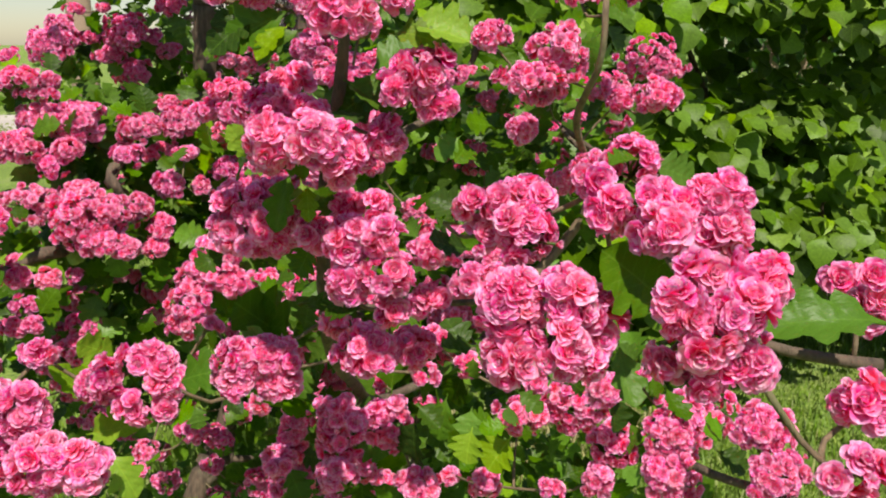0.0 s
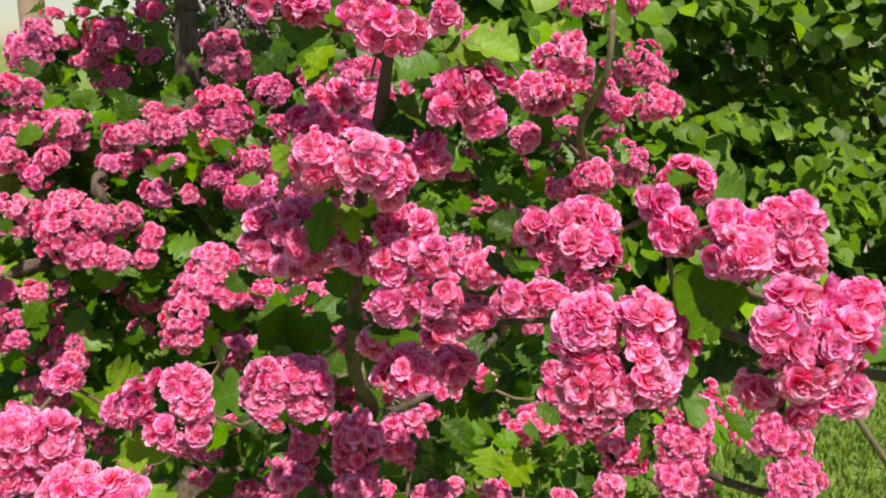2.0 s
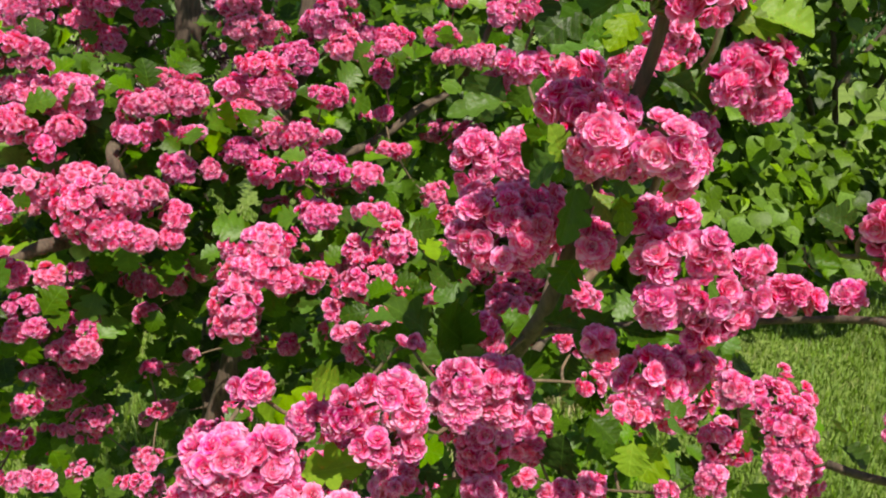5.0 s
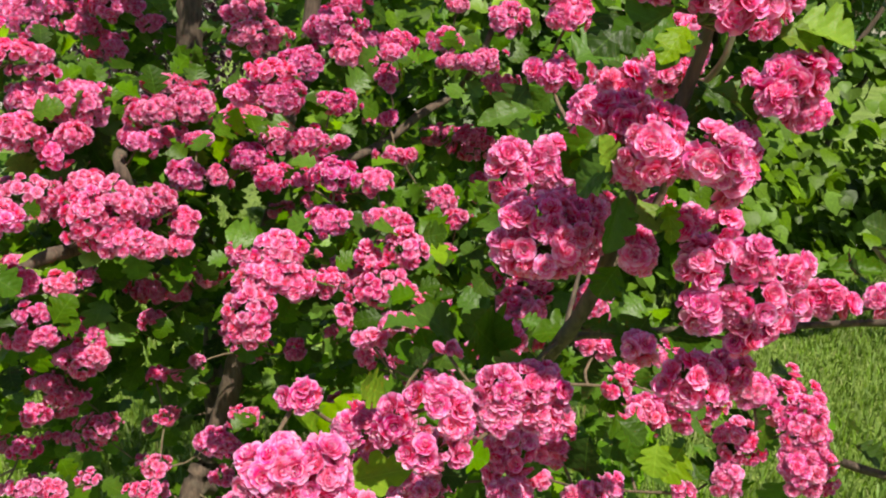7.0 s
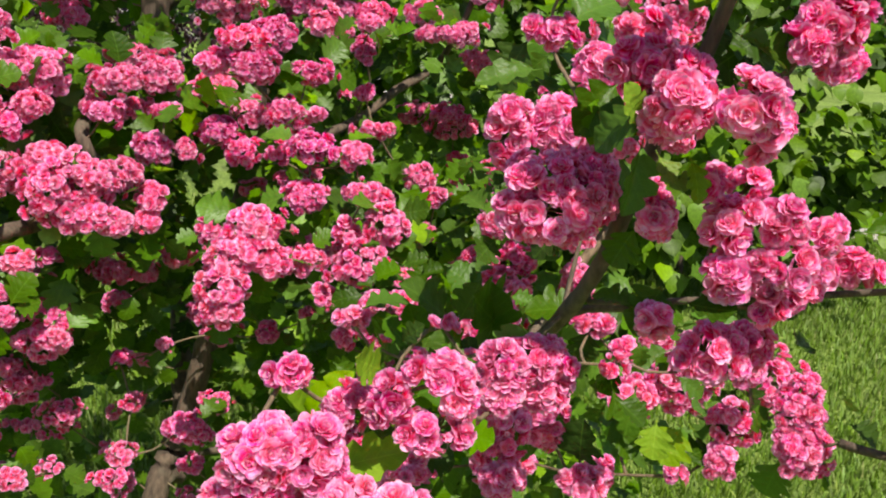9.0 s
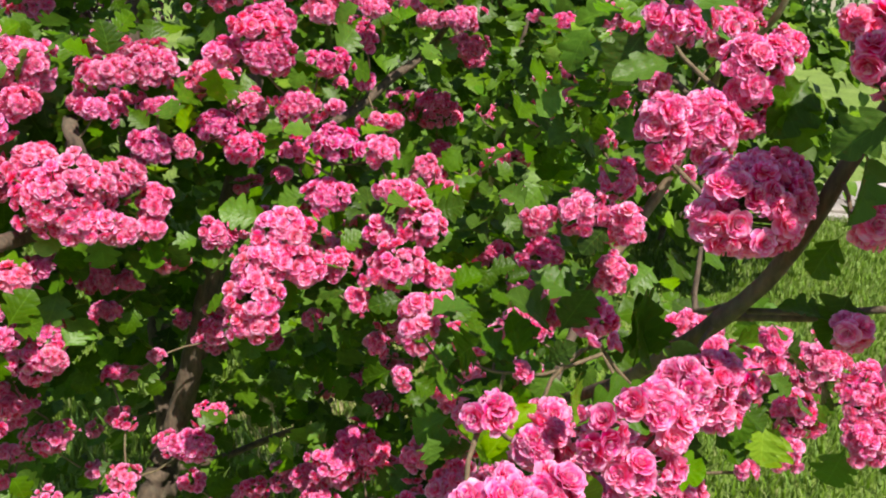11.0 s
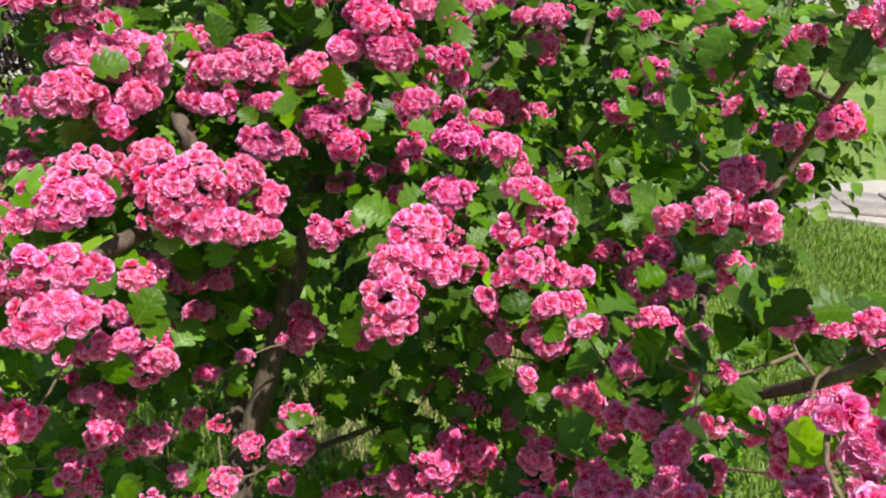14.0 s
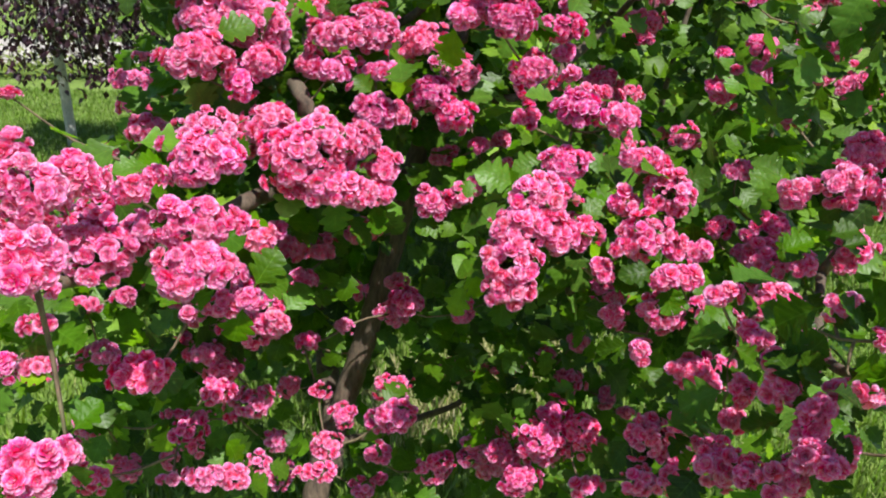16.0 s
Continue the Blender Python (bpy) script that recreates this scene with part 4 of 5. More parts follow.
truss(0.268, 1.292, 1.358, 0.027, 0.044)
truss(-0.393, 1.296, 0.813, 0.032, 0.041)
truss(-0.325, 1.297, 0.972, 0.049, 0.032)
truss(-0.183, 1.300, 1.220, 0.028, 0.026)
truss(-0.530, 1.300, 1.101, 0.055, 0.027)
truss(-0.428, 1.302, 1.066, 0.045, 0.038)
truss(0.211, 1.303, 1.321, 0.035, 0.030)
truss(-0.102, 1.303, 1.450, 0.060, 0.034)
truss(-0.220, 1.303, 1.466, 0.037, 0.027)
truss(-0.476, 1.306, 1.074, 0.052, 0.044)
truss(-0.490, 1.307, 0.717, 0.049, 0.040)
truss(-0.322, 1.313, 1.012, 0.040, 0.028)
truss(0.282, 1.317, 1.403, 0.043, 0.043)
truss(-0.205, 1.323, 1.459, 0.048, 0.035)
truss(0.224, 1.323, 1.356, 0.051, 0.039)
truss(0.041, 1.324, 1.427, 0.046, 0.035)
truss(-0.441, 1.326, 1.380, 0.060, 0.034)
truss(-0.798, 1.328, 1.267, 0.031, 0.015)
truss(0.357, 1.330, 1.441, 0.047, 0.047)
truss(-0.606, 1.337, 1.503, 0.051, 0.031)
truss(0.208, 1.337, 1.428, 0.049, 0.030)
truss(0.336, 1.341, 1.450, 0.090, 0.062)
truss(-0.584, 1.344, 1.530, 0.041, 0.020)
truss(-0.441, 1.351, 0.909, 0.034, 0.025)
truss(0.255, 1.353, 1.253, 0.033, 0.037)
truss(0.186, 1.356, 1.288, 0.048, 0.048)
truss(-0.342, 1.356, 0.984, 0.034, 0.025)
truss(-0.159, 1.358, 0.719, 0.048, 0.029)
truss(-0.370, 1.360, 0.985, 0.029, 0.032)
truss(-0.146, 1.365, 0.835, 0.046, 0.027)
truss(-0.468, 1.370, 0.827, 0.033, 0.035)
truss(-0.014, 1.374, 1.450, 0.053, 0.044)
truss(-0.405, 1.376, 1.359, 0.046, 0.027)
truss(0.002, 1.376, 1.506, 0.041, 0.023)
truss(0.083, 1.378, 1.484, 0.062, 0.057)
truss(-0.504, 1.379, 0.801, 0.022, 0.027)
truss(-0.516, 1.382, 1.496, 0.065, 0.061)
truss(-0.753, 1.389, 0.780, 0.044, 0.044)
truss(0.171, 1.408, 1.203, 0.050, 0.030)
truss(-0.181, 1.414, 0.804, 0.046, 0.027)
truss(-0.663, 1.415, 1.471, 0.041, 0.049)
truss(-0.494, 1.417, 1.488, 0.048, 0.024)
truss(-0.087, 1.424, 1.421, 0.035, 0.035)
truss(-0.606, 1.428, 1.485, 0.044, 0.021)
truss(-0.710, 1.433, 1.177, 0.046, 0.022)
truss(-0.329, 1.439, 1.487, 0.038, 0.024)
truss(-0.572, 1.440, 1.455, 0.059, 0.037)
truss(-0.711, 1.442, 0.663, 0.039, 0.043)
truss(-0.557, 1.442, 1.486, 0.073, 0.029)
truss(-0.472, 1.446, 1.465, 0.046, 0.027)
truss(-0.464, 1.446, 1.539, 0.053, 0.032)
truss(-0.651, 1.450, 0.667, 0.034, 0.043)
truss(-0.539, 1.451, 1.423, 0.059, 0.044)
truss(0.095, 1.454, 1.380, 0.059, 0.039)
truss(-0.176, 1.467, 0.790, 0.065, 0.035)
truss(-0.629, 1.481, 0.719, 0.047, 0.028)
truss(0.137, 1.506, 1.157, 0.030, 0.024)
truss(0.118, 1.507, 1.357, 0.056, 0.035)
truss(0.062, 1.513, 1.284, 0.063, 0.037)
truss(0.080, 1.545, 1.254, 0.090, 0.048)
truss(0.012, 1.559, 1.278, 0.090, 0.038)
truss(0.093, 1.564, 1.172, 0.041, 0.063)
truss(-0.698, 1.744, 1.188, 0.070, 0.023)
truss(-0.700, 1.753, 1.235, 0.074, 0.038)
truss(0.272, 1.800, 1.225, 0.055, 0.034)
truss(-0.693, 1.854, 1.264, 0.045, 0.018)
near_leaf(0.242, 0.616, 1.147, 0.025)
near_leaf(0.055, 0.632, 1.142, 0.028)
near_leaf(0.041, 0.571, 1.244, 0.021)
near_leaf(-0.088, 0.634, 1.275, 0.021)
near_leaf(-0.101, 0.654, 1.264, 0.027)
near_leaf(-0.135, 0.663, 1.271, 0.025)
near_leaf(-0.005, 0.590, 1.197, 0.029)
near_leaf(-0.118, 0.736, 1.234, 0.029)
near_leaf(-0.085, 0.710, 1.241, 0.027)
near_leaf(-0.035, 0.703, 1.420, 0.031)
near_leaf(-0.026, 0.649, 1.417, 0.019)
near_leaf(0.086, 0.661, 1.175, 0.024)
near_leaf(-0.003, 0.598, 1.201, 0.023)
near_leaf(0.034, 0.603, 1.211, 0.021)
near_leaf(0.009, 0.594, 1.165, 0.023)
near_leaf(0.065, 0.560, 1.188, 0.023)
near_leaf(-0.150, 0.691, 1.254, 0.035)
near_leaf(-0.143, 0.637, 1.215, 0.027)
near_leaf(-0.168, 0.594, 1.184, 0.025)
near_leaf(-0.120, 0.667, 1.261, 0.024)
near_leaf(-0.135, 0.613, 1.242, 0.021)
near_leaf(-0.117, 0.675, 1.222, 0.027)
near_leaf(-0.130, 0.680, 1.208, 0.027)
near_leaf(-0.125, 0.816, 1.138, 0.026)
near_leaf(-0.141, 0.660, 1.160, 0.025)
near_leaf(-0.094, 0.693, 1.176, 0.030)
near_leaf(-0.108, 0.649, 1.139, 0.031)
near_leaf(-0.117, 0.560, 1.365, 0.023)
near_leaf(-0.040, 0.678, 1.231, 0.025)
near_leaf(-0.436, 1.159, 1.038, 0.032)
near_leaf(-0.464, 1.208, 1.026, 0.030)
near_leaf(-0.356, 1.147, 1.154, 0.041)
near_leaf(-0.306, 1.139, 1.147, 0.041)
near_leaf(-0.554, 1.149, 1.034, 0.035)
near_leaf(-0.292, 1.045, 1.207, 0.027)
near_leaf(-0.317, 1.090, 1.150, 0.042)
near_leaf(-0.355, 1.201, 1.130, 0.046)
near_leaf(-0.438, 1.177, 1.027, 0.032)
near_leaf(-0.605, 1.002, 1.116, 0.028)
near_leaf(-0.536, 1.060, 1.122, 0.029)
near_leaf(-0.721, 1.120, 1.044, 0.038)
near_leaf(-0.532, 1.043, 1.079, 0.025)
near_leaf(-0.747, 1.040, 1.008, 0.036)
near_leaf(-0.154, 0.683, 1.255, 0.031)
near_leaf(-0.187, 0.674, 1.174, 0.024)
near_leaf(-0.202, 0.604, 1.163, 0.025)
near_leaf(-0.540, 0.993, 1.243, 0.022)
near_leaf(-0.701, 1.119, 1.184, 0.031)
near_leaf(-0.649, 1.009, 1.143, 0.023)
near_leaf(-0.703, 0.986, 1.111, 0.028)
near_leaf(-0.405, 1.126, 1.207, 0.031)
near_leaf(-0.374, 1.122, 1.214, 0.023)
near_leaf(-0.156, 0.727, 1.190, 0.026)
placed_leaf((-0.635, 1.188, 1.410), (-0.649, 1.174, 1.375), 0.90, True)
placed_leaf((-0.599, 1.188, 1.409), (-0.616, 1.174, 1.378), 0.90, True)


# the crown goes on above, over the same two stems
limb([(-0.409, 1.461, 1.540, 0.0200), (-0.400, 1.460, 1.760, 0.0160), (-0.372, 1.450, 1.980, 0.0110), (-0.350, 1.430, 2.180, 0.0060)])
limb([(-0.234, 1.357, 1.393, 0.0140), (-0.205, 1.372, 1.620, 0.0110), (-0.150, 1.400, 1.860, 0.0070), (-0.120, 1.400, 2.020, 0.0040)])
for k in range(32):
    d = Vector((rng.gauss(0, 1), rng.gauss(0, 1), rng.gauss(0, 1))).normalized() * rng.uniform(0.7, 1.0)
    p = Vector((-0.28 + 0.50 * d.x, 1.46 + 0.40 * d.y, 1.80 + 0.42 * d.z))
    if p.z > 1.71:
        truss(*p, rng.uniform(0.035, 0.065), rng.uniform(0.028, 0.045))


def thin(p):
    """Whether the crown is kept thin here, along camera sight lines: before the lower trunk, in two gaps and at its
    outer upper edge.
    """
    # ex: camera positions from which the trunk is kept in sight
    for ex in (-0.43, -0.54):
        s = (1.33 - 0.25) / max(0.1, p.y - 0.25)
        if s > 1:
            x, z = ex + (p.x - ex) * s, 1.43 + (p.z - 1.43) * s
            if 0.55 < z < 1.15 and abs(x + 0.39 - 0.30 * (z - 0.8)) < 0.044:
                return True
    for gx, gy, r in ((0.05, 2.65, 0.055), (-0.58, 2.9, 0.05)):  # gaps in the skirts, along sight lines down to the grass
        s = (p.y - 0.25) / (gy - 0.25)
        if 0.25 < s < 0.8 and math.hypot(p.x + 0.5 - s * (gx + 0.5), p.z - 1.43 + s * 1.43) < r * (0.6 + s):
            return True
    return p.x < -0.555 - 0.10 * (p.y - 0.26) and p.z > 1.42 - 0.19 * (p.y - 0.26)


# lesser clusters crowd against the larger ones
for centre, width, height in list(TRUSSES):
    if centre.y > 0.84 and width > 0.03 and rng.random() < 0.22:
        side = rng.choice((-1, 1))
        at = centre + Vector((side * width * rng.uniform(0.55, 0.8), rng.uniform(0.01, 0.05), height * rng.uniform(-0.5, 0.35)))
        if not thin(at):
            TRUSSES.append((at, width * rng.uniform(0.5, 0.8), height * rng.uniform(0.5, 0.8)))
feet = [grow_truss(*t) for t in TRUSSES]

places = np.array([t[0][:] for t in TRUSSES])
halves = np.array([(t[1] * 0.5, t[2] * 0.5) for t in TRUSSES])


def hides(p):
    """Whether a leaf here would stand outside a cluster, which opens beyond the leaves."""
    d = places - np.array(p[:])
    near = (np.abs(d[:, 0]) < halves[:, 0] + 0.012) & (np.abs(d[:, 2] + 0.5 * d[:, 1]) < halves[:, 1] + 0.03) & (d[:, 1] > -0.02) & (d[:, 1] < 0.16)
    return bool(near.any())


# twigs from the wood to each cluster, and leaves round and between the clusters
twigs = Heap()
LEAVES = list(NEAR_LEAVES)
tips = np.array([f[:] for f in feet])
wood = np.array([p[:] for p in WOOD])
gap = np.linalg.norm(tips[:, None] - wood[None], axis=2)
nearest, reach = wood[gap.argmin(1)], gap.min(1)
waiting = set(range(len(tips)))
while waiting:
    k = min(waiting, key=lambda i: reach[i])
    waiting.discard(k)
    root, foot = Vector(nearest[k]), Vector(tips[k])
    mid = (root + foot) * 0.5 + Vector((0, 0.1 * reach[k], -0.08 * reach[k])) + gauss(0.06 * reach[k])
    thick = 0.0011 + 0.008 * min(0.12, reach[k])
    run = spline([(*root, thick), (*mid, thick * 0.85), (*foot, 0.0011)], 0.02)
    twigs.add(*tube(run, 5))
    pts = np.array([p[:3] for p in run[1:]])
    far = np.linalg.norm(tips[:, None] - pts[None], axis=2)
    better = far.min(1) < reach
    nearest[better], reach[better] = pts[far.argmin(1)][better], far.min(1)[better]
for centre, width, height in TRUSSES:
    size = max(width, height) / 2
    close = centre.y < (1.0 if centre.x < -0.5 else 0.62)
    for k in range(rng.randint(0, 1) if centre.y < 0.62 else rng.randint(1, 3) if close else rng.randint(4, 6)):
        t = rng.uniform(0, 2 * math.pi)
        out = Vector((math.cos(t), rng.uniform(0.1, 0.6), math.sin(t) - 0.15)).normalized()
        at = centre + Vector((out.x * width, 0, out.z * height)) * 0.36 + Vector((0, size * (0.8 if close else 0.65), 0))
        tip = (out + Vector((0, -0.05 if close else -0.25, -0.2)) + gauss(0.25)).normalized()
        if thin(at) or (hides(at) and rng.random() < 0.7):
            continue
        LEAVES.append((at, tip, Vector((0, -0.5, 0.8)) + gauss(0.3), rng.uniform(0.018, 0.027) if close else rng.uniform(0.028, 0.046)))
BACK = [t[0] for t in TRUSSES if t[0].y > 0.82]
for k in range(3900):
    a = rng.choice(BACK)
    b = rng.choice(BACK)
    if a.z < 1.02 and rng.random() < 0.35:
        a = rng.choice(BACK)
    if (a - b).length > 0.2:
        b = a + gauss(0.05)
    at = a.lerp(b, rng.random()) + Vector((0, rng.uniform(0.06, 0.26), -0.01)) + gauss(0.015)
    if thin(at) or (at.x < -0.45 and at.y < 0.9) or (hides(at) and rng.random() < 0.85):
        continue
    tip = Vector((rng.gauss(0, 0.7), rng.gauss(-0.4, 0.5), rng.gauss(-0.35, 0.5)))
    LEAVES.append((at, tip, Vector((0, -0.4, 0.85)) + gauss(0.35), rng.uniform(0.028, 0.050)))
for k in range(1150):  # the low skirts of the crown
    at = Vector((rng.uniform(-0.36, 0.30), rng.uniform(0.98, 1.4), rng.uniform(0.62, 1.02)))
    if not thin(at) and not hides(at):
        LEAVES.append((at, Vector((rng.gauss(0, 0.8), rng.gauss(-0.4, 0.5), rng.gauss(-0.3, 0.4))), Vector((0, -0.4, 0.85)) + gauss(0.35), rng.uniform(0.024, 0.042)))
for k in range(620):  # and those on its far side, about the trunk
    at = Vector((rng.uniform(-1.15, -0.45), rng.uniform(1.2, 1.6), rng.uniform(0.55, 1.12)))
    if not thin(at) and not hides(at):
        LEAVES.append((at, Vector((rng.gauss(0, 0.8), rng.gauss(-0.4, 0.5), rng.gauss(-0.3, 0.4))), Vector((0, -0.4, 0.85)) + gauss(0.35), rng.uniform(0.026, 0.044)))
for k in range(950):  # and those of its top
    d = Vector((rng.gauss(0, 1), rng.gauss(0, 1), rng.gauss(0, 1))).normalized() * rng.random() ** 0.4
    at = Vector((-0.28 + 0.52 * d.x, 1.48 + 0.42 * d.y, 1.80 + 0.44 * d.z))
    if at.z > 1.71:
        LEAVES.append((at, Vector((rng.gauss(0, 0.8), rng.gauss(-0.2, 0.6), rng.gauss(-0.1, 0.4))), Vector((0, -0.3, 0.85)) + gauss(0.35), rng.uniform(0.028, 0.046)))
LEAVES.sort(key=lambda l: l[0].y)
mass = Heap()
for k, (at, tip, face, length, *broad) in enumerate(LEAVES):
    m3 = turned(tip, face, length)
    if broad:
        m3 = m3 @ Matrix.Diagonal((broad[0], 1, 1))
    j = rng.randrange(len(HAW_SHAPES))
    if k < 300:
        ob = own(new("leaf", (YOUNG_MESHES if broad and broad[1] else HAW_MESHES)[j]))
        ob.matrix_basis = Matrix.Translation(at) @ m3.to_4x4()
    else:
        strew(mass, HAW_LIGHT[j], at, m3)
tagged(own(new("foliage", mass.mesh("foliage", LEAF_MASS))), kind="stuff")
tagged(own(new("twig_tangle", twigs.mesh("twig_tangle", TWIG))), kind="stuff")


# ---- ground ----
def sheet(name, outline, z, mat, label, category, kind="structure", depth=0.0):
    n = len(outline)
    v = [(x, y, z) for x, y in outline] + ([(x, y, z - depth) for x, y in outline] if depth else [])
    f = [tuple(range(n))]
    if depth:
        f += [(i, i + n, (i + 1) % n + n, (i + 1) % n) for i in range(n)]
    return tagged(new(name, mesh_of(name, v, f, mat, smooth=False)), label, category, kind=kind)


def lawn():
    rows, cols = 60, 60
    xs = np.sign(np.linspace(-1, 1, cols)) * np.abs(np.linspace(-1, 1, cols)) ** 2.4 * 900
    ys = np.sign(np.linspace(-1, 1, rows)) * np.abs(np.linspace(-1, 1, rows)) ** 2.4 * 900 + 3
    v = [(x, y, 0.035 * noise.noise(Vector((x * 0.5, y * 0.5, 0))) if abs(x) + abs(y) < 30 else 0.0) for y in ys for x in xs]
    f = [(j * cols + i, j * cols + i + 1, (j + 1) * cols + i + 1, (j + 1) * cols + i) for j in range(rows - 1) for i in range(cols - 1)]
    return tagged(new("ground", mesh_of("ground", v, f, LAWN)), "sunlit mown lawn with worn straw patches", "lawn", kind="structure")


lawn()


def blades(name, count, spot, tall, mat, label):
    h = Heap()
    for k in range(count):
        x, y = spot()
        if y - 0.9 * abs(x + 0.3) < -2.0:
            continue
        z = 0.035 * noise.noise(Vector((x * 0.5, y * 0.5, 0)))
        t, l, w = rng.uniform(0, 6.283), tall * rng.uniform(0.5, 1.3), rng.uniform(0.0022, 0.0046)
        lean = rng.uniform(0.1, 0.8) * l
        dx, dy = math.cos(t), math.sin(t)
        v = [(x - dy * w, y + dx * w, z), (x + dy * w, y - dx * w, z),
             (x + dx * lean * 0.35 + dy * w * 0.8, y + dy * lean * 0.35 - dx * w * 0.8, z + l * 0.6),
             (x + dx * lean * 0.35 - dy * w * 0.8, y + dy * lean * 0.35 + dx * w * 0.8, z + l * 0.6), (x + dx * lean, y + dy * lean, z + l * 0.95)]
        h.add(v, [(0, 1, 2, 3), (3, 2, 4)], [(-1, 0), (1, 0), (0.5, 0.6), (-0.5, 0.6), (0, 1)])
    return tagged(new(name, h.mesh(name, mat)), label, "grass", kind="stuff")


def lawn_spot():
    if rng.random() < 0.2:  # the strip that opens towards the plum tree
        return rng.uniform(-3.0, -1.0), rng.uniform(4.5, 10.5)
    return rng.uniform(-1.7, 4.2) + rng.gauss(0, 0.2), 1.7 + 4.6 * rng.random() ** 1.2 + rng.gauss(0, 0.2)


blades("grass", 140000, lawn_spot, 0.046, BLADE, "fresh green mown grass of the lawn")
blades("tall_grass", 7000, lambda: (rng.gauss(-0.35, 0.45), rng.uniform(1.5, 3.0)), 0.10, BLADE, "longer green grass left standing round the trunk")
STRAW_SPOTS = [(0.3, 2.75, 0.22), (0.05, 2.5, 0.2), (-0.1, 2.75, 0.18), (0.6, 2.95, 0.2)]


def straw_spot():
    x, y, r = rng.choice(STRAW_SPOTS)
    return x + rng.gauss(0, r * 0.6), y + rng.gauss(0, r * 0.5)


blades("dry_grass", 3200, straw_spot, 0.07, STRAW, "pale dry cut grass lying on the lawn")
sheet("drive", [(-30, 12.6), (3, 13.2), (3, 17.2), (-30, 16.6)], 0.03, GRAVEL, "pale gravel drive across the lawn", "drive", depth=0.06)

# paved path beyond the maple
path_bed = sheet("path", [(1.5, 6.4), (4.0, 4.82), (4.4, 4.5), (7.0, 3.3), (9.0, 4.0), (5.7, 5.75), (4.6, 5.6), (2.2, 7.4)], 0.035, GRAVEL, "pale worn paving path beside the lawn", "path", depth=0.07)


def slabs():
    v = [(x, y, z) for z in (0, 0.018) for x, y in ((-0.2, -0.2), (0.2, -0.2), (0.2, 0.2), (-0.2, 0.2))]
    v += [(x * 0.94, y * 0.94, 0.024) for x, y, z in v[4:]]
    f = [(0, 1, 5, 4), (1, 2, 6, 5), (2, 3, 7, 6), (3, 0, 4, 7), (4, 5, 9, 8), (5, 6, 10, 9), (6, 7, 11, 10), (7, 4, 8, 11), (8, 9, 10, 11)]
    me = mesh_of("slab", v, f, SLAB, smooth=False)
    r0 = random.Random(6)
    for i in range(11):
        for j in range(2):
            ob = new("slab", me)
            ob.parent = path_bed
            x, y = 4.28 + 0.42 * (0.894 * i + 0.447 * j), 4.98 + 0.42 * (-0.447 * i + 0.894 * j)
            ob.location = (x, y, 0.034 + r0.uniform(0, 0.006))
            ob.rotation_euler = (r0.gauss(0, 0.01), r0.gauss(0, 0.01), -0.4636 + r0.gauss(0, 0.03))
            ob.scale = (r0.uniform(0.92, 1.0), r0.uniform(0.92, 1.0), 1)


slabs()

# ---- maple thicket ----
def thicket():
    base = Vector((2.0, 3.9, 0))
    t = tagged(new("maple_shrub"), "dense bright green broad-leaved shrub in sunlight", "shrub")
    t.location = base
    inv = Matrix.Translation(base).inverted()
    r0 = random.Random(5)
    for k in range(7):
        x, y = base.x + r0.uniform(-0.9, 0.9), base.y + r0.uniform(0.4, 0.9)
        run = spline([(x, y, 0, 0.02), (x + r0.uniform(-0.2, 0.2), y, 0.9, 0.018), (x + r0.uniform(-0.4, 0.4), y - 0.1, 1.8, 0.014), (x + r0.uniform(-0.5, 0.5), y - 0.2, 2.8, 0.01)], 0.1)
        v, f, u = tube(run, 7, 0.1, k)
        ob = new("stem", mesh_of("stem", v, f, BARK, u))
        ob.parent, ob.matrix_parent_inverse = t, inv
    h = Heap()
    for k in range(560):
        x = r0.uniform(-0.35, 2.95)
        z = r0.uniform(0.32 + 0.25 * (x - 1.9), 3.0) if x > 1.9 else r0.uniform(0.22, 3.0)
        if noise.noise(Vector((x * 1.9, z * 2.4, 7.0))) < -0.02:
            continue
        bulge = 0.35 * noise.noise(Vector((x * 1.1, z * 1.1, 3.0)))
        y = 3.45 + 0.22 * (x - 1.4) - bulge + 0.25 * max(0, z - 1.6) + r0.random() ** 2 * 0.7
        c = Vector((x, y, z))
        out = Vector((r0.uniform(-0.8, 0.8), -1, r0.uniform(-0.35, 0.35))).normalized()
        for j in range(34):
            u = r0.random()
            at = c + out * (0.38 * u) + Vector((r0.gauss(0, 0.10), r0.gauss(0, 0.05), r0.gauss(0, 0.035) - 0.10 * u * u))
            if at.z < (0.30 if at.x > 1.8 else 0.12) + 0.15 * noise.noise(Vector((at.x * 2, 0, 0))):
                continue
            tip = (out * 0.8 + Vector((r0.gauss(0, 0.6), r0.gauss(-0.1, 0.3), r0.gauss(-0.45, 0.25))))
            facing = Vector((r0.gauss(0, 0.3), -0.30 + r0.gauss(0, 0.25), 0.95))
            strew(h, r0.choice(MAPLE_SHAPES), at, turned(tip, facing, r0.uniform(0.06, 0.115)))
    for k in range(3800):
        at = Vector((r0.uniform(-0.3, 2.8), r0.uniform(4.1, 5.0), r0.uniform(0.3, 3.0)))
        strew(h, r0.choice(MAPLE_SHAPES), at, turned(Vector((r0.gauss(0, 1), r0.gauss(0, 1), -0.5)), Vector((r0.gauss(0, 0.4), -0.5, 0.8)), r0.uniform(0.09, 0.13)))
    ob = tagged(new("crown", h.mesh("crown", MAPLE_LEAF)), kind="stuff")
    ob.parent, ob.matrix_parent_inverse = t, inv


thicket()


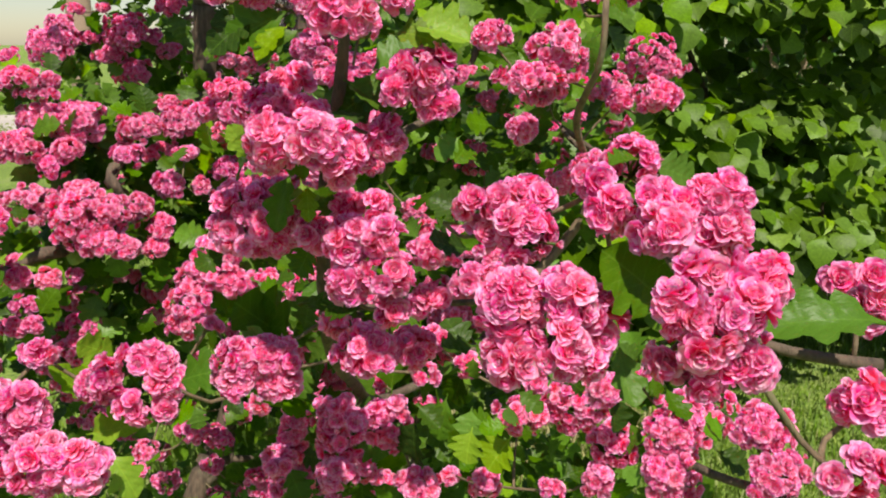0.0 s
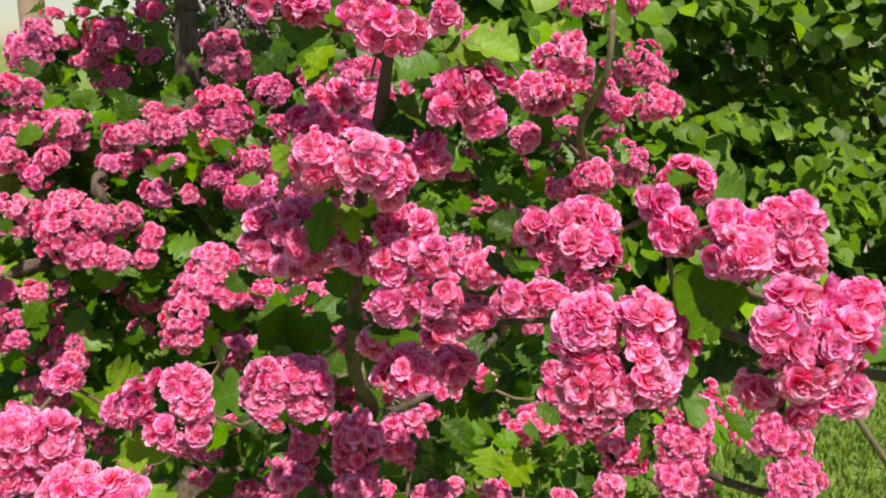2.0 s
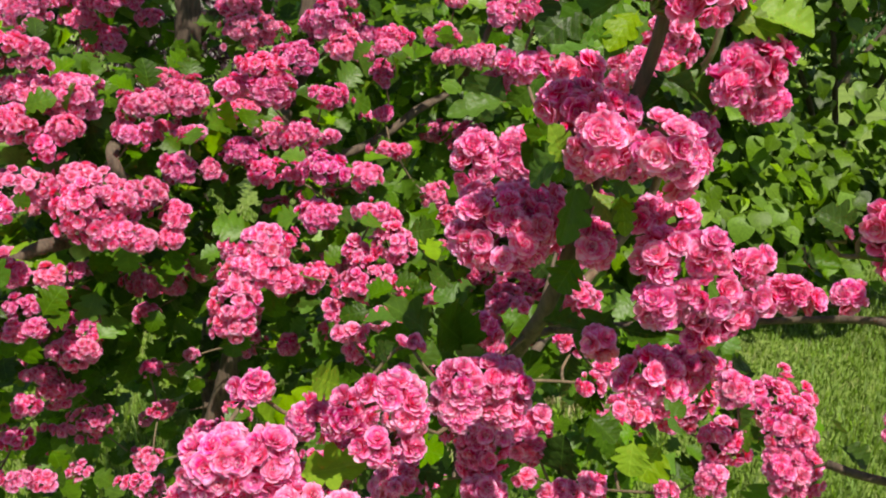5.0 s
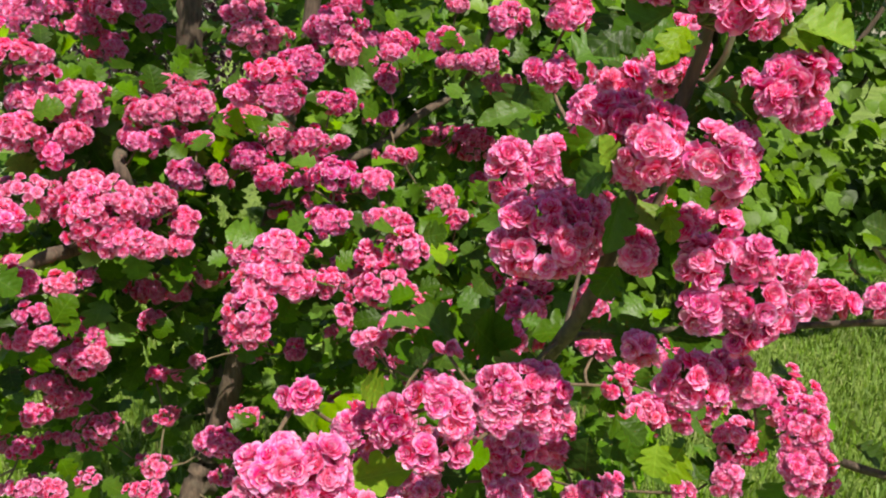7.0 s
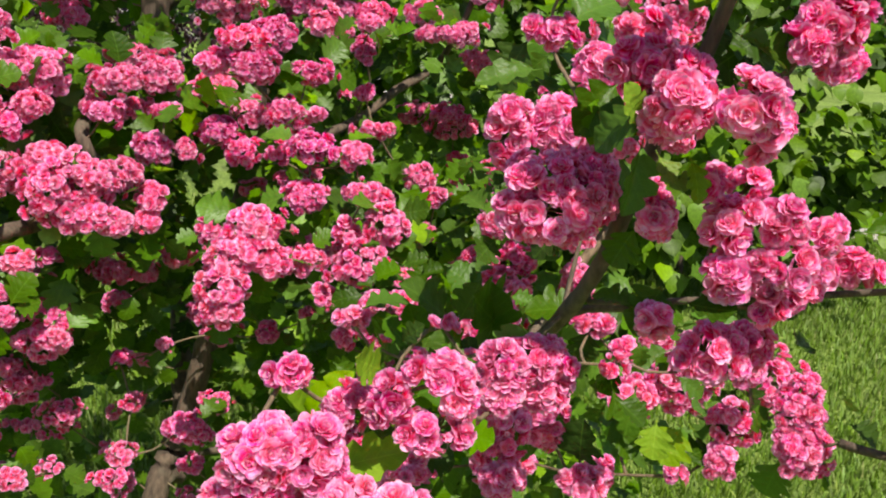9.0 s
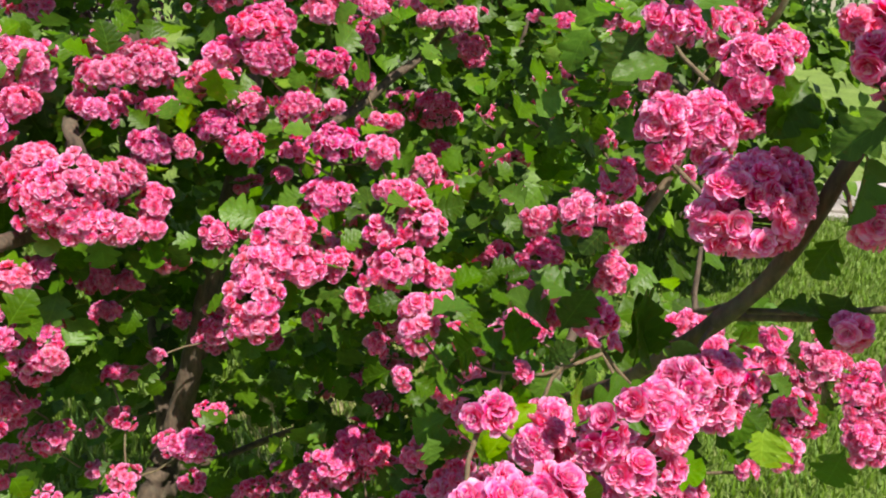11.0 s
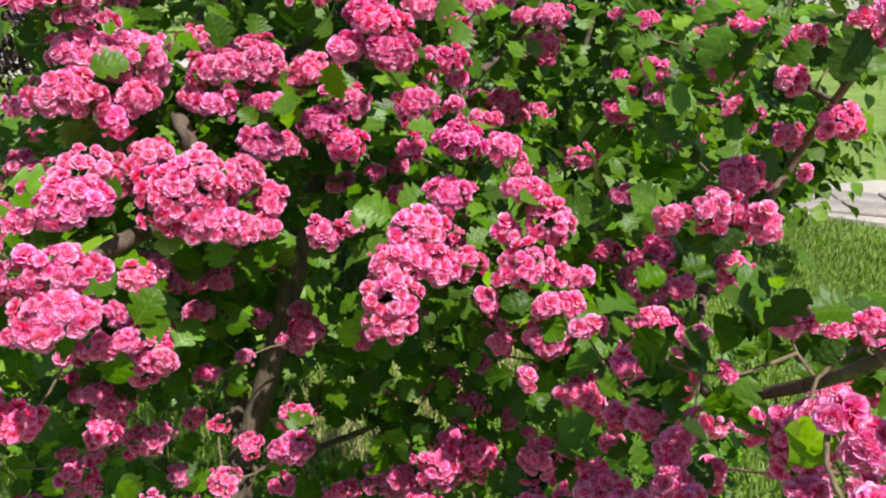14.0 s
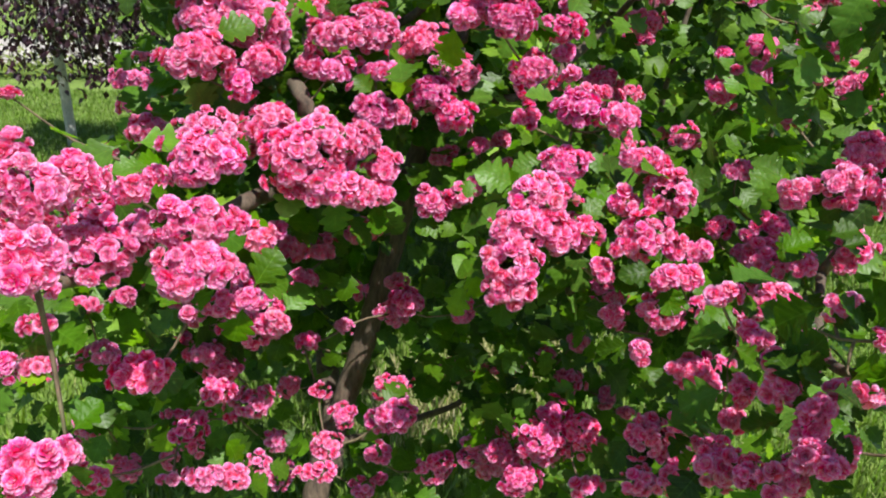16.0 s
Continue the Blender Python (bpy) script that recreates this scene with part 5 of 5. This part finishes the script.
# ---- background trees ----
def crown_tree(name, label, base, trunk_r, trunk_h, bark, leaf_mat, shapes, leaf_size, clumps, spread, middle, per, seed, lean=(0, 0)):
    base = Vector(base)
    t = tagged(new(name), label, "tree")
    t.location = base
    inv = Matrix.Translation(base).inverted()
    r0 = random.Random(seed)
    top = base + Vector((lean[0], lean[1], trunk_h))
    v, f, u = tube(spline([(*base, trunk_r), (*base.lerp(top, 0.5), trunk_r * 0.85), (*top, trunk_r * 0.6)], trunk_h / 14), 10, 0.06, seed)
    parts = [("trunk", mesh_of("trunk", v, f, bark, u), "")]
    centre = base + Vector(middle)
    h, wood = Heap(), Heap()
    for k in range(clumps):
        d = Vector((r0.gauss(0, 1), r0.gauss(0, 1), r0.gauss(0, 1))).normalized() * r0.random() ** 0.45
        c = centre + Vector((d.x * spread[0], d.y * spread[1], d.z * spread[2]))
        root = base.lerp(top, r0.uniform(0.45, 1.0))
        mid = root.lerp(c, 0.5) + Vector((0, 0, 0.05 * (c - root).length))
        wood.add(*tube(spline([(*root, trunk_r * 0.25), (*mid, trunk_r * 0.14), (*c, trunk_r * 0.05)], 0.2), 4))
        for j in range(per):
            at = c + Vector((r0.gauss(0, 1), r0.gauss(0, 1), r0.gauss(0, 0.8))) * leaf_size * 2.4
            strew(h, r0.choice(shapes), at, turned(Vector((r0.gauss(0, 0.8), r0.gauss(0, 0.8), -0.6)), Vector((r0.gauss(0, 0.5), r0.gauss(-0.2, 0.5), 0.8)), leaf_size * r0.uniform(0.7, 1.2)))
    parts.append(("limb_work", wood.mesh("limb_work", bark), "stuff"))
    parts.append(("crown", h.mesh("crown", leaf_mat), "stuff"))
    for n, me, kind in parts:
        ob = tagged(new(n, me), kind=kind)
        ob.parent, ob.matrix_parent_inverse = t, inv


crown_tree("plum_tree", "young purple-leaved plum tree with a limewashed trunk", (-1.73, 7.21, 0), 0.042, 2.2, WHITE_BARK, PLUM_LEAF, PLUM_SHAPES, 0.06, 250, (0.9, 0.7, 0.85), (0.35, -0.5, 1.4), 19, 31, (-0.16, 0))
crown_tree("tall_tree", "tall bare-stemmed tree with pale bark far off", (-8.62, 19.5, 0), 0.33, 8.0, FAR_BARK, FAR_LEAF, PLUM_SHAPES, 0.20, 60, (3.4, 3.0, 2.0), (0, 0, 9.0), 30, 32)
for k, (x, y, s) in enumerate(((-23, 31, 1.0), (-6.5, 34, 1.1), (-1.5, 30, 0.95), (5, 33, 1.1), (13, 30, 1.0), (22, 27, 1.0), (9, 23, 0.9), (16, 24, 0.9), (29, 26, 1.0))):
    crown_tree("far_tree", "dark green leafy tree in the distance", (x, y, 0), 0.25, 3.5 * s, FAR_BARK, FAR_LEAF, PLUM_SHAPES, 0.32, 110, (3.2 * s, 2.2, 2.6 * s), (0, 0, 3.3 * s), 19, 40 + k)


def low_hedge():
    base = Vector((-3.0, 11.6, 0))
    t = tagged(new("low_hedge"), "low clipped yellow-green hedge beside the gravel", "hedge")
    t.location = base
    r0 = random.Random(8)
    h = Heap()
    for k in range(5200):
        at = (r0.uniform(-5.5, 3.2), r0.gauss(0, 0.16), abs(r0.gauss(0.16, 0.10)) * (1 + 0.2 * math.sin(k)))
        strew(h, PLUM_SHAPES[0], at, turned(Vector((r0.gauss(0, 1), r0.gauss(-0.5, 1), 0.4)), Vector((0, -0.3, 1)), r0.uniform(0.05, 0.085)))
    ob = tagged(new("crown", h.mesh("crown", BOX_LEAF)), kind="stuff")
    ob.parent = t


low_hedge()
